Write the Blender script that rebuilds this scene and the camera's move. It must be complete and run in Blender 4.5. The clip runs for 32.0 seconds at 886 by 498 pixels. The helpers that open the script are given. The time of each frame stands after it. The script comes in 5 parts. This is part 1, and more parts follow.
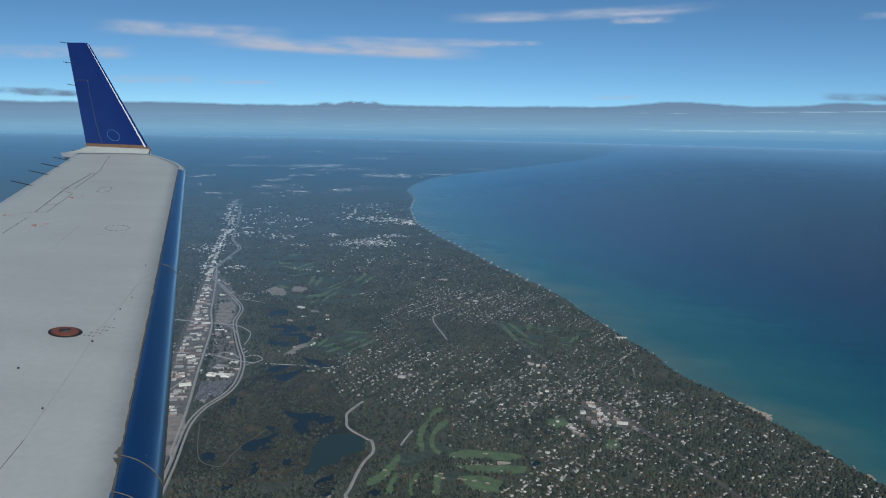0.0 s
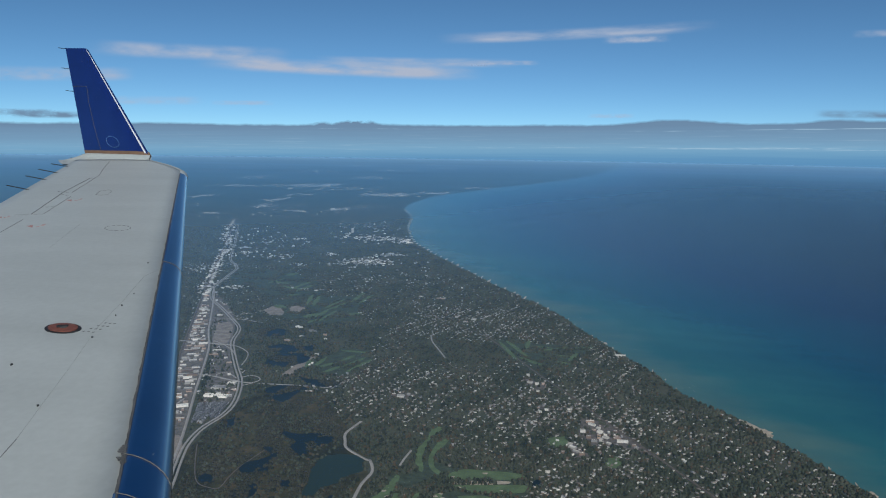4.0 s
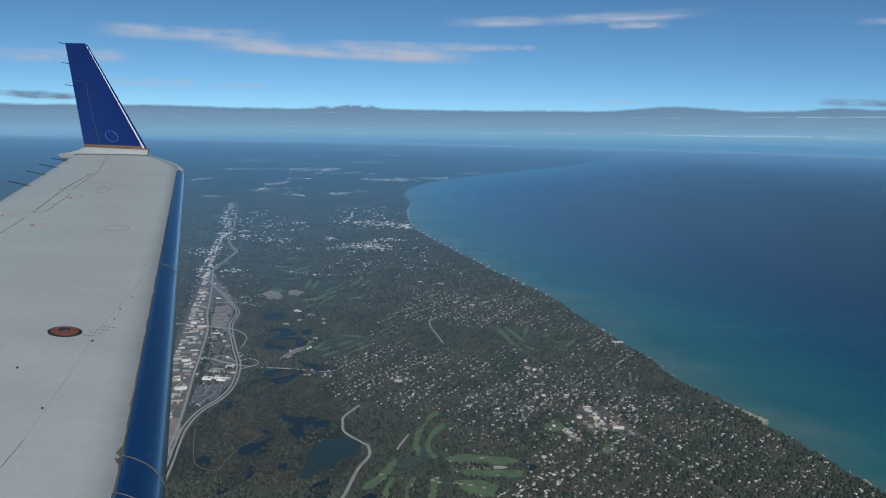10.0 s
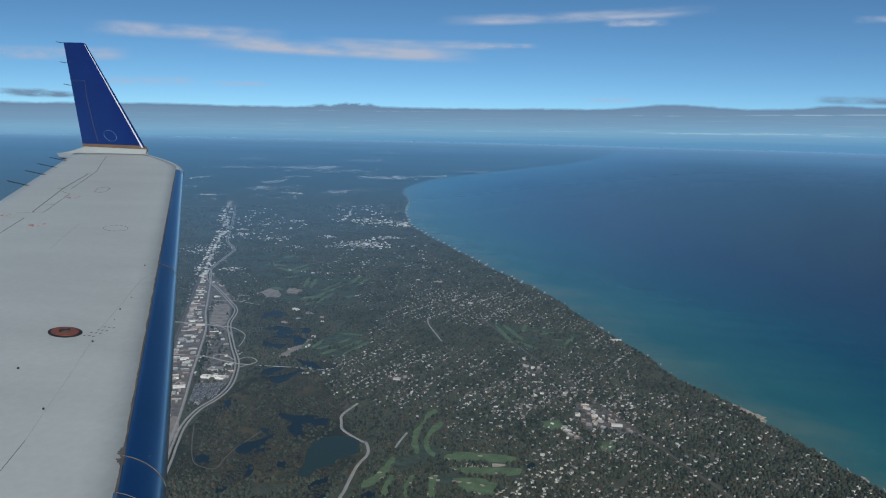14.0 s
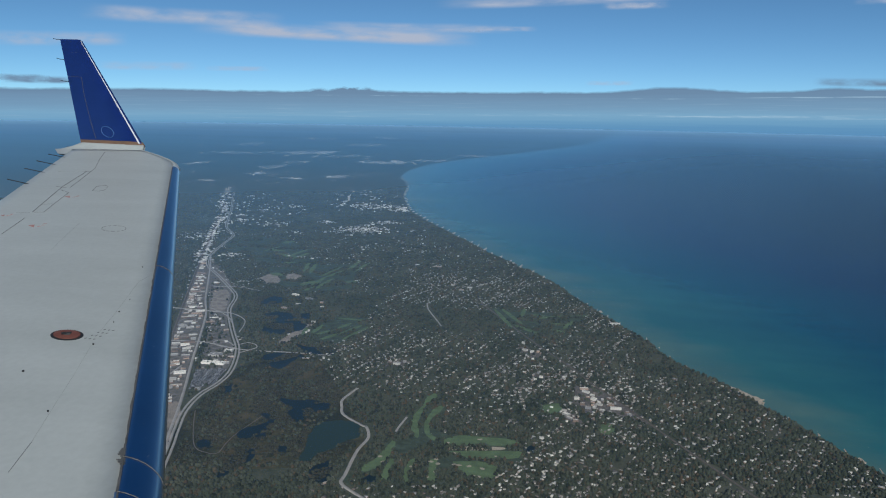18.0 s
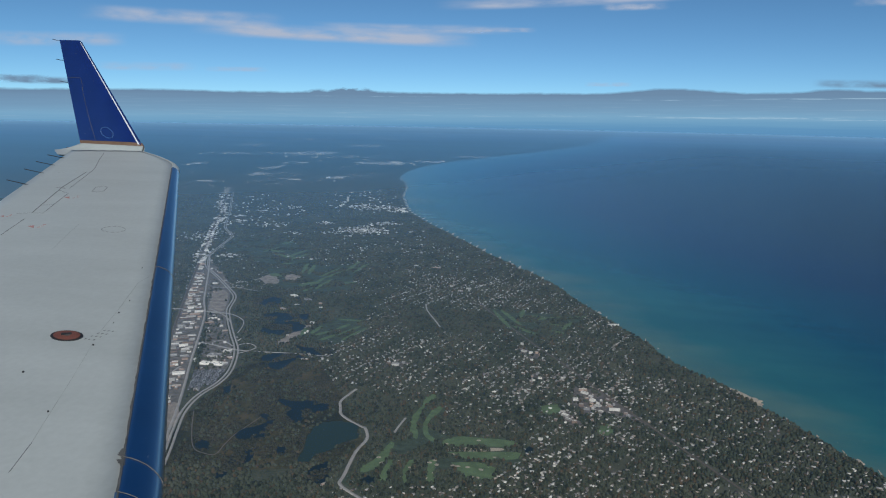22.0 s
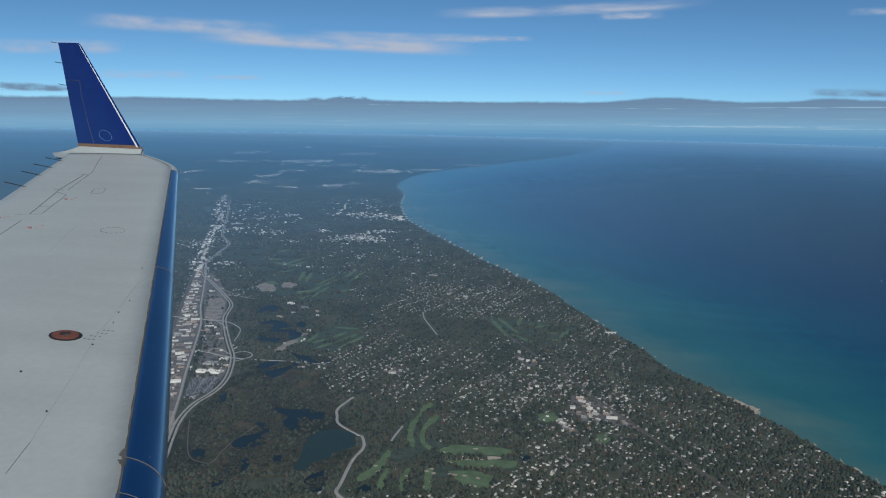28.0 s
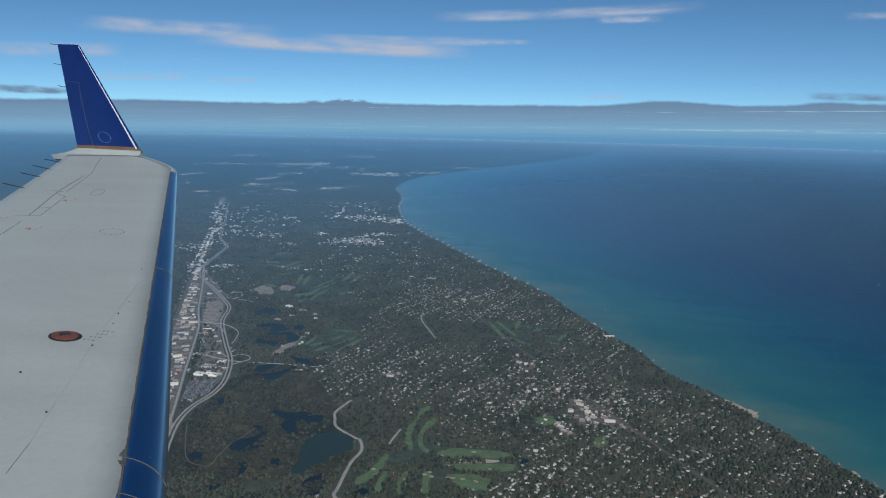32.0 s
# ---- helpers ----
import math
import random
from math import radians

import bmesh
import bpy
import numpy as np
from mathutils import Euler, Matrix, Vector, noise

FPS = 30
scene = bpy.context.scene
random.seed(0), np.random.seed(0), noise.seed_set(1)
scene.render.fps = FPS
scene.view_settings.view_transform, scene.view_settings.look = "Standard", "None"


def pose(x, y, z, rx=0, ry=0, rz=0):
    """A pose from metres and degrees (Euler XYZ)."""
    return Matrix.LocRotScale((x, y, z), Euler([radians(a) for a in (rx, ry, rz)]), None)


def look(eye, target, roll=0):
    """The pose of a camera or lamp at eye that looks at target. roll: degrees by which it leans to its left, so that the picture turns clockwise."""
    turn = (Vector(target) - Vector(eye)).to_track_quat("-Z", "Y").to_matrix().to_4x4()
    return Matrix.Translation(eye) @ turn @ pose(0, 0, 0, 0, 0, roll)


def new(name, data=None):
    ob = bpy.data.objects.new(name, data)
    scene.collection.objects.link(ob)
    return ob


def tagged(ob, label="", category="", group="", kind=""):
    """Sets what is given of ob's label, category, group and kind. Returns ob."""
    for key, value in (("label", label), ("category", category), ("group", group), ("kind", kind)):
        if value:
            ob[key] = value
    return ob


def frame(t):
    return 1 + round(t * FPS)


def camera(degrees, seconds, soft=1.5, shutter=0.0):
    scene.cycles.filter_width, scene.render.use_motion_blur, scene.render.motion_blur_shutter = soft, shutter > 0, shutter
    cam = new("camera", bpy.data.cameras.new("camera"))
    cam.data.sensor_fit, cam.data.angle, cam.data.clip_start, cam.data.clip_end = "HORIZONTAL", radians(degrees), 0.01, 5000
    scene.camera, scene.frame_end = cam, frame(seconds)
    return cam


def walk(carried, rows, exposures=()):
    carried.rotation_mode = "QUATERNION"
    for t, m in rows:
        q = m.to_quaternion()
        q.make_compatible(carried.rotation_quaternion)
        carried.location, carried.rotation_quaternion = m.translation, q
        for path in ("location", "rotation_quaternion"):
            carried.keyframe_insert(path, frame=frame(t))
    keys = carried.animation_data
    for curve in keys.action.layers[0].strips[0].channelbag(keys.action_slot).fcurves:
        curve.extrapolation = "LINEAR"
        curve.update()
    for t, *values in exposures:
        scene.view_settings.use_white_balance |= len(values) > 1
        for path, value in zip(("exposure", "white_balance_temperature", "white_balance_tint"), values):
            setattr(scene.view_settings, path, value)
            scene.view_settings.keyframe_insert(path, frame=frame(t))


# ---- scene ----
# A jet's left wing over a lake shore. The land is a model at about 1 : 16.5, the wing stands at its true size.
EYE = Vector((116.04, 1.13, 91.84))  # the window seat from which the wing is seen
cam = camera(60.0, 32.0, soft=1.1)
# seconds, x, y, z, yaw to the left of north, pitch, roll
ROWS = [
    (0, 116.082, 1.129, 91.854, 14.52, -9.02, 1.20),
    (0.5, 116.065, 1.148, 91.838, 14.50, -8.99, 1.09),
    (1, 116.047, 1.170, 91.818, 14.48, -8.97, 0.81),
    (1.5, 116.022, 1.195, 91.794, 14.45, -8.82, 0.67),
    (2, 115.991, 1.226, 91.762, 14.42, -8.52, 0.70),
    (2.5, 115.955, 1.263, 91.725, 14.39, -8.17, 0.76),
    (3, 115.920, 1.299, 91.689, 14.37, -7.83, 0.83),
    (3.5, 115.891, 1.329, 91.660, 14.36, -7.56, 0.87),
    (5.5, 115.930, 1.282, 91.704, 14.33, -7.93, 0.90),
    (6, 115.943, 1.263, 91.717, 14.33, -7.78, 1.45),
    (6.5, 115.960, 1.244, 91.736, 14.33, -7.89, 1.55),
    (7, 115.987, 1.217, 91.764, 14.34, -8.20, 1.41),
    (7.5, 116.017, 1.186, 91.794, 14.33, -8.51, 1.27),
    (8, 116.039, 1.162, 91.818, 14.32, -8.74, 1.19),
    (8.5, 116.049, 1.147, 91.832, 14.31, -8.84, 1.22),
    (9, 116.048, 1.144, 91.834, 14.29, -8.81, 1.31),
    (9.5, 116.041, 1.148, 91.830, 14.28, -8.76, 1.37),
    (10, 116.036, 1.152, 91.825, 14.27, -8.72, 1.37),
    (10.5, 116.036, 1.152, 91.826, 14.26, -8.73, 1.37),
    (11, 116.038, 1.147, 91.830, 14.24, -8.75, 1.38),
    (11.5, 116.040, 1.143, 91.832, 14.22, -8.75, 1.41),
    (12, 116.038, 1.143, 91.831, 14.20, -8.74, 1.43),
    (12.5, 116.035, 1.144, 91.830, 14.18, -8.73, 1.42),
    (13, 116.033, 1.144, 91.830, 14.17, -8.75, 1.38),
    (13.5, 116.036, 1.140, 91.834, 14.16, -8.80, 1.35),
    (14, 116.041, 1.132, 91.841, 14.14, -8.86, 1.35),
    (14.5, 116.046, 1.125, 91.848, 14.13, -8.91, 1.35),
    (16.5, 116.113, 1.049, 91.923, 14.10, -9.59, 1.14),
    (17, 116.136, 1.021, 91.951, 14.09, -9.80, 1.14),
    (17.5, 116.151, 1.003, 91.968, 14.07, -9.94, 1.11),
    (18, 116.159, 0.993, 91.977, 14.06, -10.01, 1.07),
    (18.5, 116.165, 0.985, 91.986, 14.05, -10.09, 1.06),
    (19, 116.175, 0.974, 91.998, 14.05, -10.20, 1.04),
    (19.5, 116.187, 0.960, 92.012, 14.04, -10.29, 1.04),
    (20, 116.195, 0.950, 92.020, 14.04, -10.32, 1.05),
    (20.5, 116.196, 0.948, 92.020, 14.03, -10.28, 1.08),
    (21, 116.190, 0.953, 92.013, 14.01, -10.21, 1.10),
    (21.5, 116.178, 0.964, 92.000, 13.99, -10.10, 1.13),
    (22, 116.160, 0.982, 91.981, 13.98, -9.94, 1.15),
    (22.5, 116.138, 1.004, 91.958, 13.96, -9.77, 1.17),
    (23, 116.122, 1.021, 91.940, 13.95, -9.63, 1.18),
    (23.5, 116.118, 1.025, 91.936, 13.94, -9.60, 1.17),
    (24, 116.119, 1.023, 91.937, 13.92, -9.62, 1.14),
    (24.5, 116.109, 1.032, 91.928, 13.89, -9.56, 1.14),
    (25, 116.088, 1.053, 91.906, 13.86, -9.37, 1.19),
    (25.5, 116.060, 1.076, 91.879, 13.84, -9.10, 1.32),
    (27.5, 116.063, 1.066, 91.883, 13.79, -9.09, 1.27),
    (28, 116.094, 1.033, 91.916, 13.76, -9.34, 1.22),
    (28.5, 116.107, 1.018, 91.928, 13.73, -9.41, 1.19),
    (29, 116.097, 1.027, 91.916, 13.70, -9.28, 1.21),
    (29.5, 116.079, 1.043, 91.898, 13.68, -9.09, 1.29),
    (30, 116.069, 1.053, 91.887, 13.67, -8.96, 1.34),
    (30.5, 116.067, 1.054, 91.883, 13.66, -8.92, 1.35),
    (31, 116.070, 1.050, 91.887, 13.65, -8.95, 1.34),
    (31.5, 116.074, 1.042, 91.895, 13.64, -9.02, 1.34),
    (32, 116.082, 1.031, 91.906, 13.63, -9.11, 1.33),
]
walk(cam, [(t, pose(x, y, z, 0, 0, yaw) @ pose(0, 0, 0, 90 + pitch, 0, 0) @ pose(0, 0, 0, 0, 0, roll)) for t, x, y, z, yaw, pitch, roll in ROWS], [(0.0, 0.0, 5620, -3), (32.0, 0.0, 5620, -3)])

# ---- sky and sun ----
SUN_TURN, SUN_HIGH = 160.0, 38.0  # degrees clockwise from north, and above the horizon
world = bpy.data.worlds.new("world")
scene.world = world
world.use_nodes = True
wn = world.node_tree.nodes
sky = wn.new("ShaderNodeTexSky")
sky.sky_type, sky.sun_disc = "NISHITA", False
sky.sun_elevation, sky.sun_rotation = radians(SUN_HIGH), radians(SUN_TURN)
sky.altitude, sky.air_density, sky.dust_density, sky.ozone_density = 5000, 0.75, 0.0, 1.2
tint = wn.new("ShaderNodeMix")  # clear cold air: a little less red than the standard sky
tint.data_type, tint.blend_type = "RGBA", "MULTIPLY"
tint.inputs[0].default_value, tint.inputs[7].default_value = 1.0, (0.87, 1.0, 1.02, 1)
world.node_tree.links.new(sky.outputs[0], tint.inputs[6])
world.node_tree.links.new(tint.outputs[2], wn["Background"].inputs[0])
wn["Background"].inputs[1].default_value = 0.075
sun_data = bpy.data.lights.new("sun", "SUN")
sun_data.energy, sun_data.angle, sun_data.color = 3.25, radians(0.5), (1.0, 0.848, 0.745)
sun = new("sun", sun_data)
sa, se = radians(SUN_TURN), radians(SUN_HIGH)
sun.matrix_world = look((math.sin(sa) * math.cos(se) * 100, math.cos(sa) * math.cos(se) * 100, math.sin(se) * 100), (0, 0, 0))


# ---- materials ----
class Nodes:
    """A short way to write node materials."""

    def __init__(self, name):
        self.mat = bpy.data.materials.new(name)
        self.mat.use_nodes = True
        self.tree = self.mat.node_tree
        self.bsdf = self.tree.nodes["Principled BSDF"]
        self.out = self.tree.nodes["Material Output"]

    def add(self, kind, **inputs):
        node = self.tree.nodes.new("ShaderNode" + kind)
        for key, value in inputs.items():
            self.put(node.inputs[key.replace("_", " ")], value)
        return node

    def put(self, socket, value):
        if isinstance(value, bpy.types.NodeSocket):
            self.tree.links.new(value, socket)
        else:
            socket.default_value = value

    def math(self, op, a, b=0.0, clamp=False):
        node = self.tree.nodes.new("ShaderNodeMath")
        node.operation, node.use_clamp = op, clamp
        self.put(node.inputs[0], a)
        self.put(node.inputs[1], b)
        return node.outputs[0]

    def noise(self, vector, scale, detail=4.0, rough=0.55):
        return self.add("TexNoise", Vector=vector, Scale=scale, Detail=detail, Roughness=rough).outputs[0]

    def ramp(self, fac, stops, ease="LINEAR"):
        node = self.add("ValToRGB", Fac=fac)
        node.color_ramp.interpolation = ease
        while len(node.color_ramp.elements) < len(stops):
            node.color_ramp.elements.new(0.5)
        for element, (place, colour) in zip(node.color_ramp.elements, stops):
            element.position, element.color = place, (*colour, 1)
        return node.outputs[0]

    def mix(self, fac, a, b, blend="MIX"):
        node = self.tree.nodes.new("ShaderNodeMix")
        node.data_type, node.blend_type = "RGBA", blend
        for n, value in ((0, fac), (6, a), (7, b)):
            self.put(node.inputs[n], (*value, 1) if isinstance(value, tuple) and len(value) == 3 else value)
        return node.outputs[2]

    def place(self):
        return self.add("NewGeometry").outputs["Position"]

    def scaled(self, vector, x, y, z):
        node = self.add("Mapping", Vector=vector)
        node.inputs["Scale"].default_value = (x, y, z)
        return node.outputs[0]

    def bump(self, height, strength, distance):
        self.put(self.bsdf.inputs["Normal"], self.add("Bump", Height=height, Strength=strength, Distance=distance).outputs[0])

    def set(self, **inputs):
        for key, value in inputs.items():
            if isinstance(value, tuple) and len(value) == 3:
                value = (*value, 1)
            self.put(self.bsdf.inputs[key.replace("_", " ")], value)
        return self


def painted(name, colour, rough=0.6, spread=0.25, grain=2.0, metal=0.0, island=False):
    """A plain surface with two scales of wear; island: each joined piece has its own shade."""
    m = Nodes(name)
    p = m.place()
    n1, n2 = m.noise(p, grain, 5), m.noise(p, grain * 9, 3)
    low = tuple(c * (1 - spread) for c in colour)
    high = tuple(min(1, c * (1 + spread)) for c in colour)
    c = m.ramp(m.math("ADD", m.math("MULTIPLY", n1, 0.65), m.math("MULTIPLY", n2, 0.35)), [(0.35, low), (0.65, high)])
    if island:
        r = m.math("FRACT", m.math("ADD", m.add("NewGeometry").outputs["Random Per Island"], m.add("ObjectInfo").outputs["Random"]))
        c = m.mix(1.0, c, m.ramp(r, [(0.0, (0.36, 0.36, 0.38)), (0.4, (0.66, 0.64, 0.61)), (0.75, (1.03, 1.0, 0.95)), (1.0, (1.32, 1.28, 1.20))]), "MULTIPLY")
    m.set(Base_Color=c, Roughness=m.math("ADD", m.math("MULTIPLY", n2, 0.2), rough - 0.1), Metallic=metal)
    m.bump(n2, 0.15, 0.02)
    return m.mat


def ground_material():
    m = Nodes("wooded_land")
    p = m.place()
    big, mid, fine = m.noise(p, 0.012, 5), m.noise(p, 0.11, 5, 0.65), m.noise(p, 0.9, 4, 0.7)
    green = m.ramp(mid, [(0.32, (0.036, 0.047, 0.039)), (0.5, (0.068, 0.078, 0.063)), (0.68, (0.108, 0.109, 0.089))])
    tint = m.ramp(big, [(0.38, (0.85, 0.95, 0.9)), (0.62, (1.15, 1.05, 0.95))])
    c = m.mix(1.0, green, tint, "MULTIPLY")
    c = m.mix(m.ramp(fine, [(0.42, (0, 0, 0)), (0.75, (1, 1, 1))]), c, (0.11, 0.11, 0.075))
    # roofs and yards too small to tell apart, thick in the towns and none in the woods
    v = m.add("TexVoronoi", Vector=m.scaled(p, 1, 0.55, 1), Scale=0.22)
    spot = m.math("LESS_THAN", v.outputs["Distance"], 0.16)
    town = m.ramp(m.noise(p, 0.009, 3), [(0.46, (0, 0, 0)), (0.6, (1, 1, 1))])
    lit = m.math("GREATER_THAN", m.add("SeparateColor", Color=v.outputs["Color"]).outputs[0], 0.45)
    far = m.math("GREATER_THAN", m.add("SeparateXYZ", Vector=p).outputs[1], 480.0)
    fac = m.math("MULTIPLY", m.math("MULTIPLY", m.math("MULTIPLY", spot, lit), town), far)
    c = m.mix(fac, c, (0.42, 0.40, 0.37))
    m.set(Base_Color=c, Roughness=0.95, Specular_IOR_Level=0.1)
    m.bump(fine, 0.5, 0.5)
    return m.mat


def marsh_material():
    """Dry reeds, olive sedge and dark wet hollows in drifts."""
    m = Nodes("marsh_ground")
    p = m.place()
    drift, mid, fine = m.noise(m.scaled(p, 1, 0.7, 1), 0.045, 6, 0.65), m.noise(p, 0.25, 5, 0.65), m.noise(p, 1.6, 4, 0.7)
    c = m.ramp(drift, [(0.36, (0.022, 0.030, 0.026)), (0.44, (0.044, 0.050, 0.034)), (0.54, (0.074, 0.072, 0.044)), (0.62, (0.098, 0.082, 0.052)), (0.70, (0.060, 0.070, 0.040))])
    c = m.mix(1.0, c, m.ramp(mid, [(0.35, (0.6, 0.62, 0.62)), (0.65, (1.3, 1.25, 1.15))]), "MULTIPLY")
    c = m.mix(m.ramp(fine, [(0.5, (0, 0, 0)), (0.72, (1, 1, 1))]), c, (0.085, 0.078, 0.052))
    m.set(Base_Color=c, Roughness=0.95, Specular_IOR_Level=0.1)
    m.bump(fine, 0.6, 0.3)
    return m.mat


def foliage_material(name, dark, light, autumn):
    m = Nodes(name)
    r = m.add("NewGeometry").outputs["Random Per Island"]
    c = m.ramp(r, [(0.0, dark), (0.55, light), (0.86, light), (0.93, autumn), (1.0, tuple(a * 0.8 for a in autumn))])
    p = m.place()
    c = m.mix(1.0, c, m.ramp(m.noise(p, 0.05, 3), [(0.35, (0.75, 0.8, 0.75)), (0.65, (1.2, 1.12, 1.1))]), "MULTIPLY")
    fine = m.noise(p, 5.0, 4, 0.7)
    c = m.mix(1.0, c, m.ramp(fine, [(0.35, (0.6, 0.6, 0.6)), (0.65, (1.25, 1.25, 1.25))]), "MULTIPLY")
    m.set(Base_Color=c, Roughness=0.85, Specular_IOR_Level=0.2)
    m.bump(fine, 0.8, 0.25)
    return m.mat


def water_material():
    m = Nodes("lake_water")
    uv = m.add("SeparateXYZ", Vector=m.add("UVMap").outputs[0])
    p = m.place()
    wisps = m.noise(m.scaled(p, 0.006, 0.018, 1), 1.0, 7, 0.62)
    off = m.math("ADD", uv.outputs[1], m.math("MULTIPLY", m.math("SUBTRACT", wisps, 0.5), 130.0))
    near = m.ramp(m.math("DIVIDE", off, 370.0), [(0.0, (0.085, 0.165, 0.150)), (0.09, (0.026, 0.130, 0.145)), (0.28, (0.002, 0.066, 0.112)), (0.55, (0.0004, 0.018, 0.062)), (1.0, (0.0005, 0.003, 0.014))])
    small = m.noise(m.scaled(p, 1, 0.6, 1), 0.05, 6, 0.6)
    c = m.mix(1.0, near, m.ramp(small, [(0.3, (0.88, 0.9, 0.92)), (0.7, (1.1, 1.08, 1.06))]), "MULTIPLY")
    m.set(Base_Color=c, Roughness=0.24, IOR=1.33, Specular_IOR_Level=0.15)
    m.bump(m.noise(p, 1.6, 4, 0.6), 0.12, 0.15)
    return m.mat


def haze_sheet_material(height):
    """Air-light painted on a flat sheet over the land; its cover thickens with distance."""
    m = Nodes("haze")
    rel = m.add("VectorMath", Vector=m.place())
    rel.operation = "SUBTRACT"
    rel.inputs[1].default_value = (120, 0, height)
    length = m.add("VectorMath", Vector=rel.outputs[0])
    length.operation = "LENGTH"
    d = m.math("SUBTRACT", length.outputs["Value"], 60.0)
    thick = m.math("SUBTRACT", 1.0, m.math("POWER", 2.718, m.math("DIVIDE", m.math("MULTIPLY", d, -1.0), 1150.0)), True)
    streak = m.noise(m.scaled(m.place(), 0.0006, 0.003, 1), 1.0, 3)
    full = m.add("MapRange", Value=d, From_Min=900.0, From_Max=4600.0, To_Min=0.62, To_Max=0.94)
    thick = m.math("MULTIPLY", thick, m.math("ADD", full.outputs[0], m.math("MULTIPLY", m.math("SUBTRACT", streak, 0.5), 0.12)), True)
    # near cover is painted thinner to the east, which darkens the lake there
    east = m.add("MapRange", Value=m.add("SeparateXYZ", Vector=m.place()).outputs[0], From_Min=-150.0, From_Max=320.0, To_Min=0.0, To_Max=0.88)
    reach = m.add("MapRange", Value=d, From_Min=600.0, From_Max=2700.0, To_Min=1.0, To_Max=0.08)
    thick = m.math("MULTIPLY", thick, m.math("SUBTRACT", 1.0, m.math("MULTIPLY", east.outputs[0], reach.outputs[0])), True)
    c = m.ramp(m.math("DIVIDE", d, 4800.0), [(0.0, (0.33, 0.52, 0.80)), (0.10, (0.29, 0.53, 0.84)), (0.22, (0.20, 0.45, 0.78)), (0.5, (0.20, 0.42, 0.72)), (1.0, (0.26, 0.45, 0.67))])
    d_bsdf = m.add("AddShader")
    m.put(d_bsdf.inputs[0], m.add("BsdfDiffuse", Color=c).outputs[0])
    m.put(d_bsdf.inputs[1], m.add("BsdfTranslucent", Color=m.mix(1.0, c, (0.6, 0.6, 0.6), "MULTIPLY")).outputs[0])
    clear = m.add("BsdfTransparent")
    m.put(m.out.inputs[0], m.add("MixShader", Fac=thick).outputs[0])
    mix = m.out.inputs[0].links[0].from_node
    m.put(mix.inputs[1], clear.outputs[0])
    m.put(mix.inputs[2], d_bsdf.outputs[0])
    return m.mat


def backdrop_material(name, colour, cover):
    """Far cloud or haze painted as emission, so it glows unlit. cover and colour are made from the nodes."""
    m = Nodes(name)
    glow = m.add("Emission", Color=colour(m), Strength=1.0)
    mix = m.add("MixShader", Fac=cover(m))
    m.put(mix.inputs[1], m.add("BsdfTransparent").outputs[0])
    m.put(mix.inputs[2], glow.outputs[0])
    m.put(m.out.inputs[0], mix.outputs[0])
    return m.mat


GROUND = ground_material()
LEAVES = foliage_material("tree_leaves", (0.020, 0.027, 0.019), (0.078, 0.090, 0.064), (0.096, 0.076, 0.048))
MARSH_LEAVES = foliage_material("marsh_scrub", (0.024, 0.029, 0.021), (0.060, 0.062, 0.044), (0.070, 0.060, 0.041))
WATER = water_material()
POND_WATER = Nodes("pond_water").set(Base_Color=(0.011, 0.023, 0.031), Roughness=0.35, IOR=1.33, Specular_IOR_Level=0.09).mat
SILT_WATER = Nodes("silty_pond_water").set(Base_Color=(0.026, 0.046, 0.042), Roughness=0.35, IOR=1.33, Specular_IOR_Level=0.09).mat
GRASS = painted("fairway_grass", (0.105, 0.152, 0.070), 0.9, 0.3, 0.3)
ROUGH_GRASS = painted("rough_grass", (0.050, 0.068, 0.043), 0.9, 0.5, 0.4)
MARSH = marsh_material()
SAND = painted("pale_sand", (0.40, 0.34, 0.26), 0.9, 0.2, 0.8)
BARE = painted("bare_gravel", (0.27, 0.235, 0.20), 0.9, 0.4, 0.3)
CONCRETE = painted("road_concrete", (0.36, 0.335, 0.305), 0.8, 0.15, 0.3)
ASPHALT = painted("asphalt", (0.07, 0.07, 0.072), 0.85, 0.2, 0.4)
YARD = painted("worn_yard_paving", (0.15, 0.138, 0.122), 0.9, 0.55, 0.5)
PAVED = painted("town_paving", (0.125, 0.112, 0.10), 0.9, 0.6, 0.6)
BALLAST = painted("rail_ballast", (0.125, 0.105, 0.09), 0.9, 0.2, 0.6)
ROOF_PALE = painted("pale_roof_membrane", (0.74, 0.715, 0.67), 0.7, 0.18, 0.4, island=True)
ROOF_DARK = painted("roof_shingle", (0.30, 0.275, 0.25), 0.85, 0.3, 1.2, island=True)
ROOF_LIGHT = painted("light_grey_shingle", (0.70, 0.685, 0.66), 0.85, 0.25, 1.2, island=True)
WALL_PALE = painted("pale_house_wall", (0.72, 0.70, 0.66), 0.8, 0.12, 1.0, island=True)
WALL_BRICK = painted("brick_wall", (0.36, 0.27, 0.22), 0.85, 0.2, 1.5, island=True)
CAR_PAINT = painted("car_paint", (0.45, 0.46, 0.48), 0.35, 0.5, 3.0, island=True)


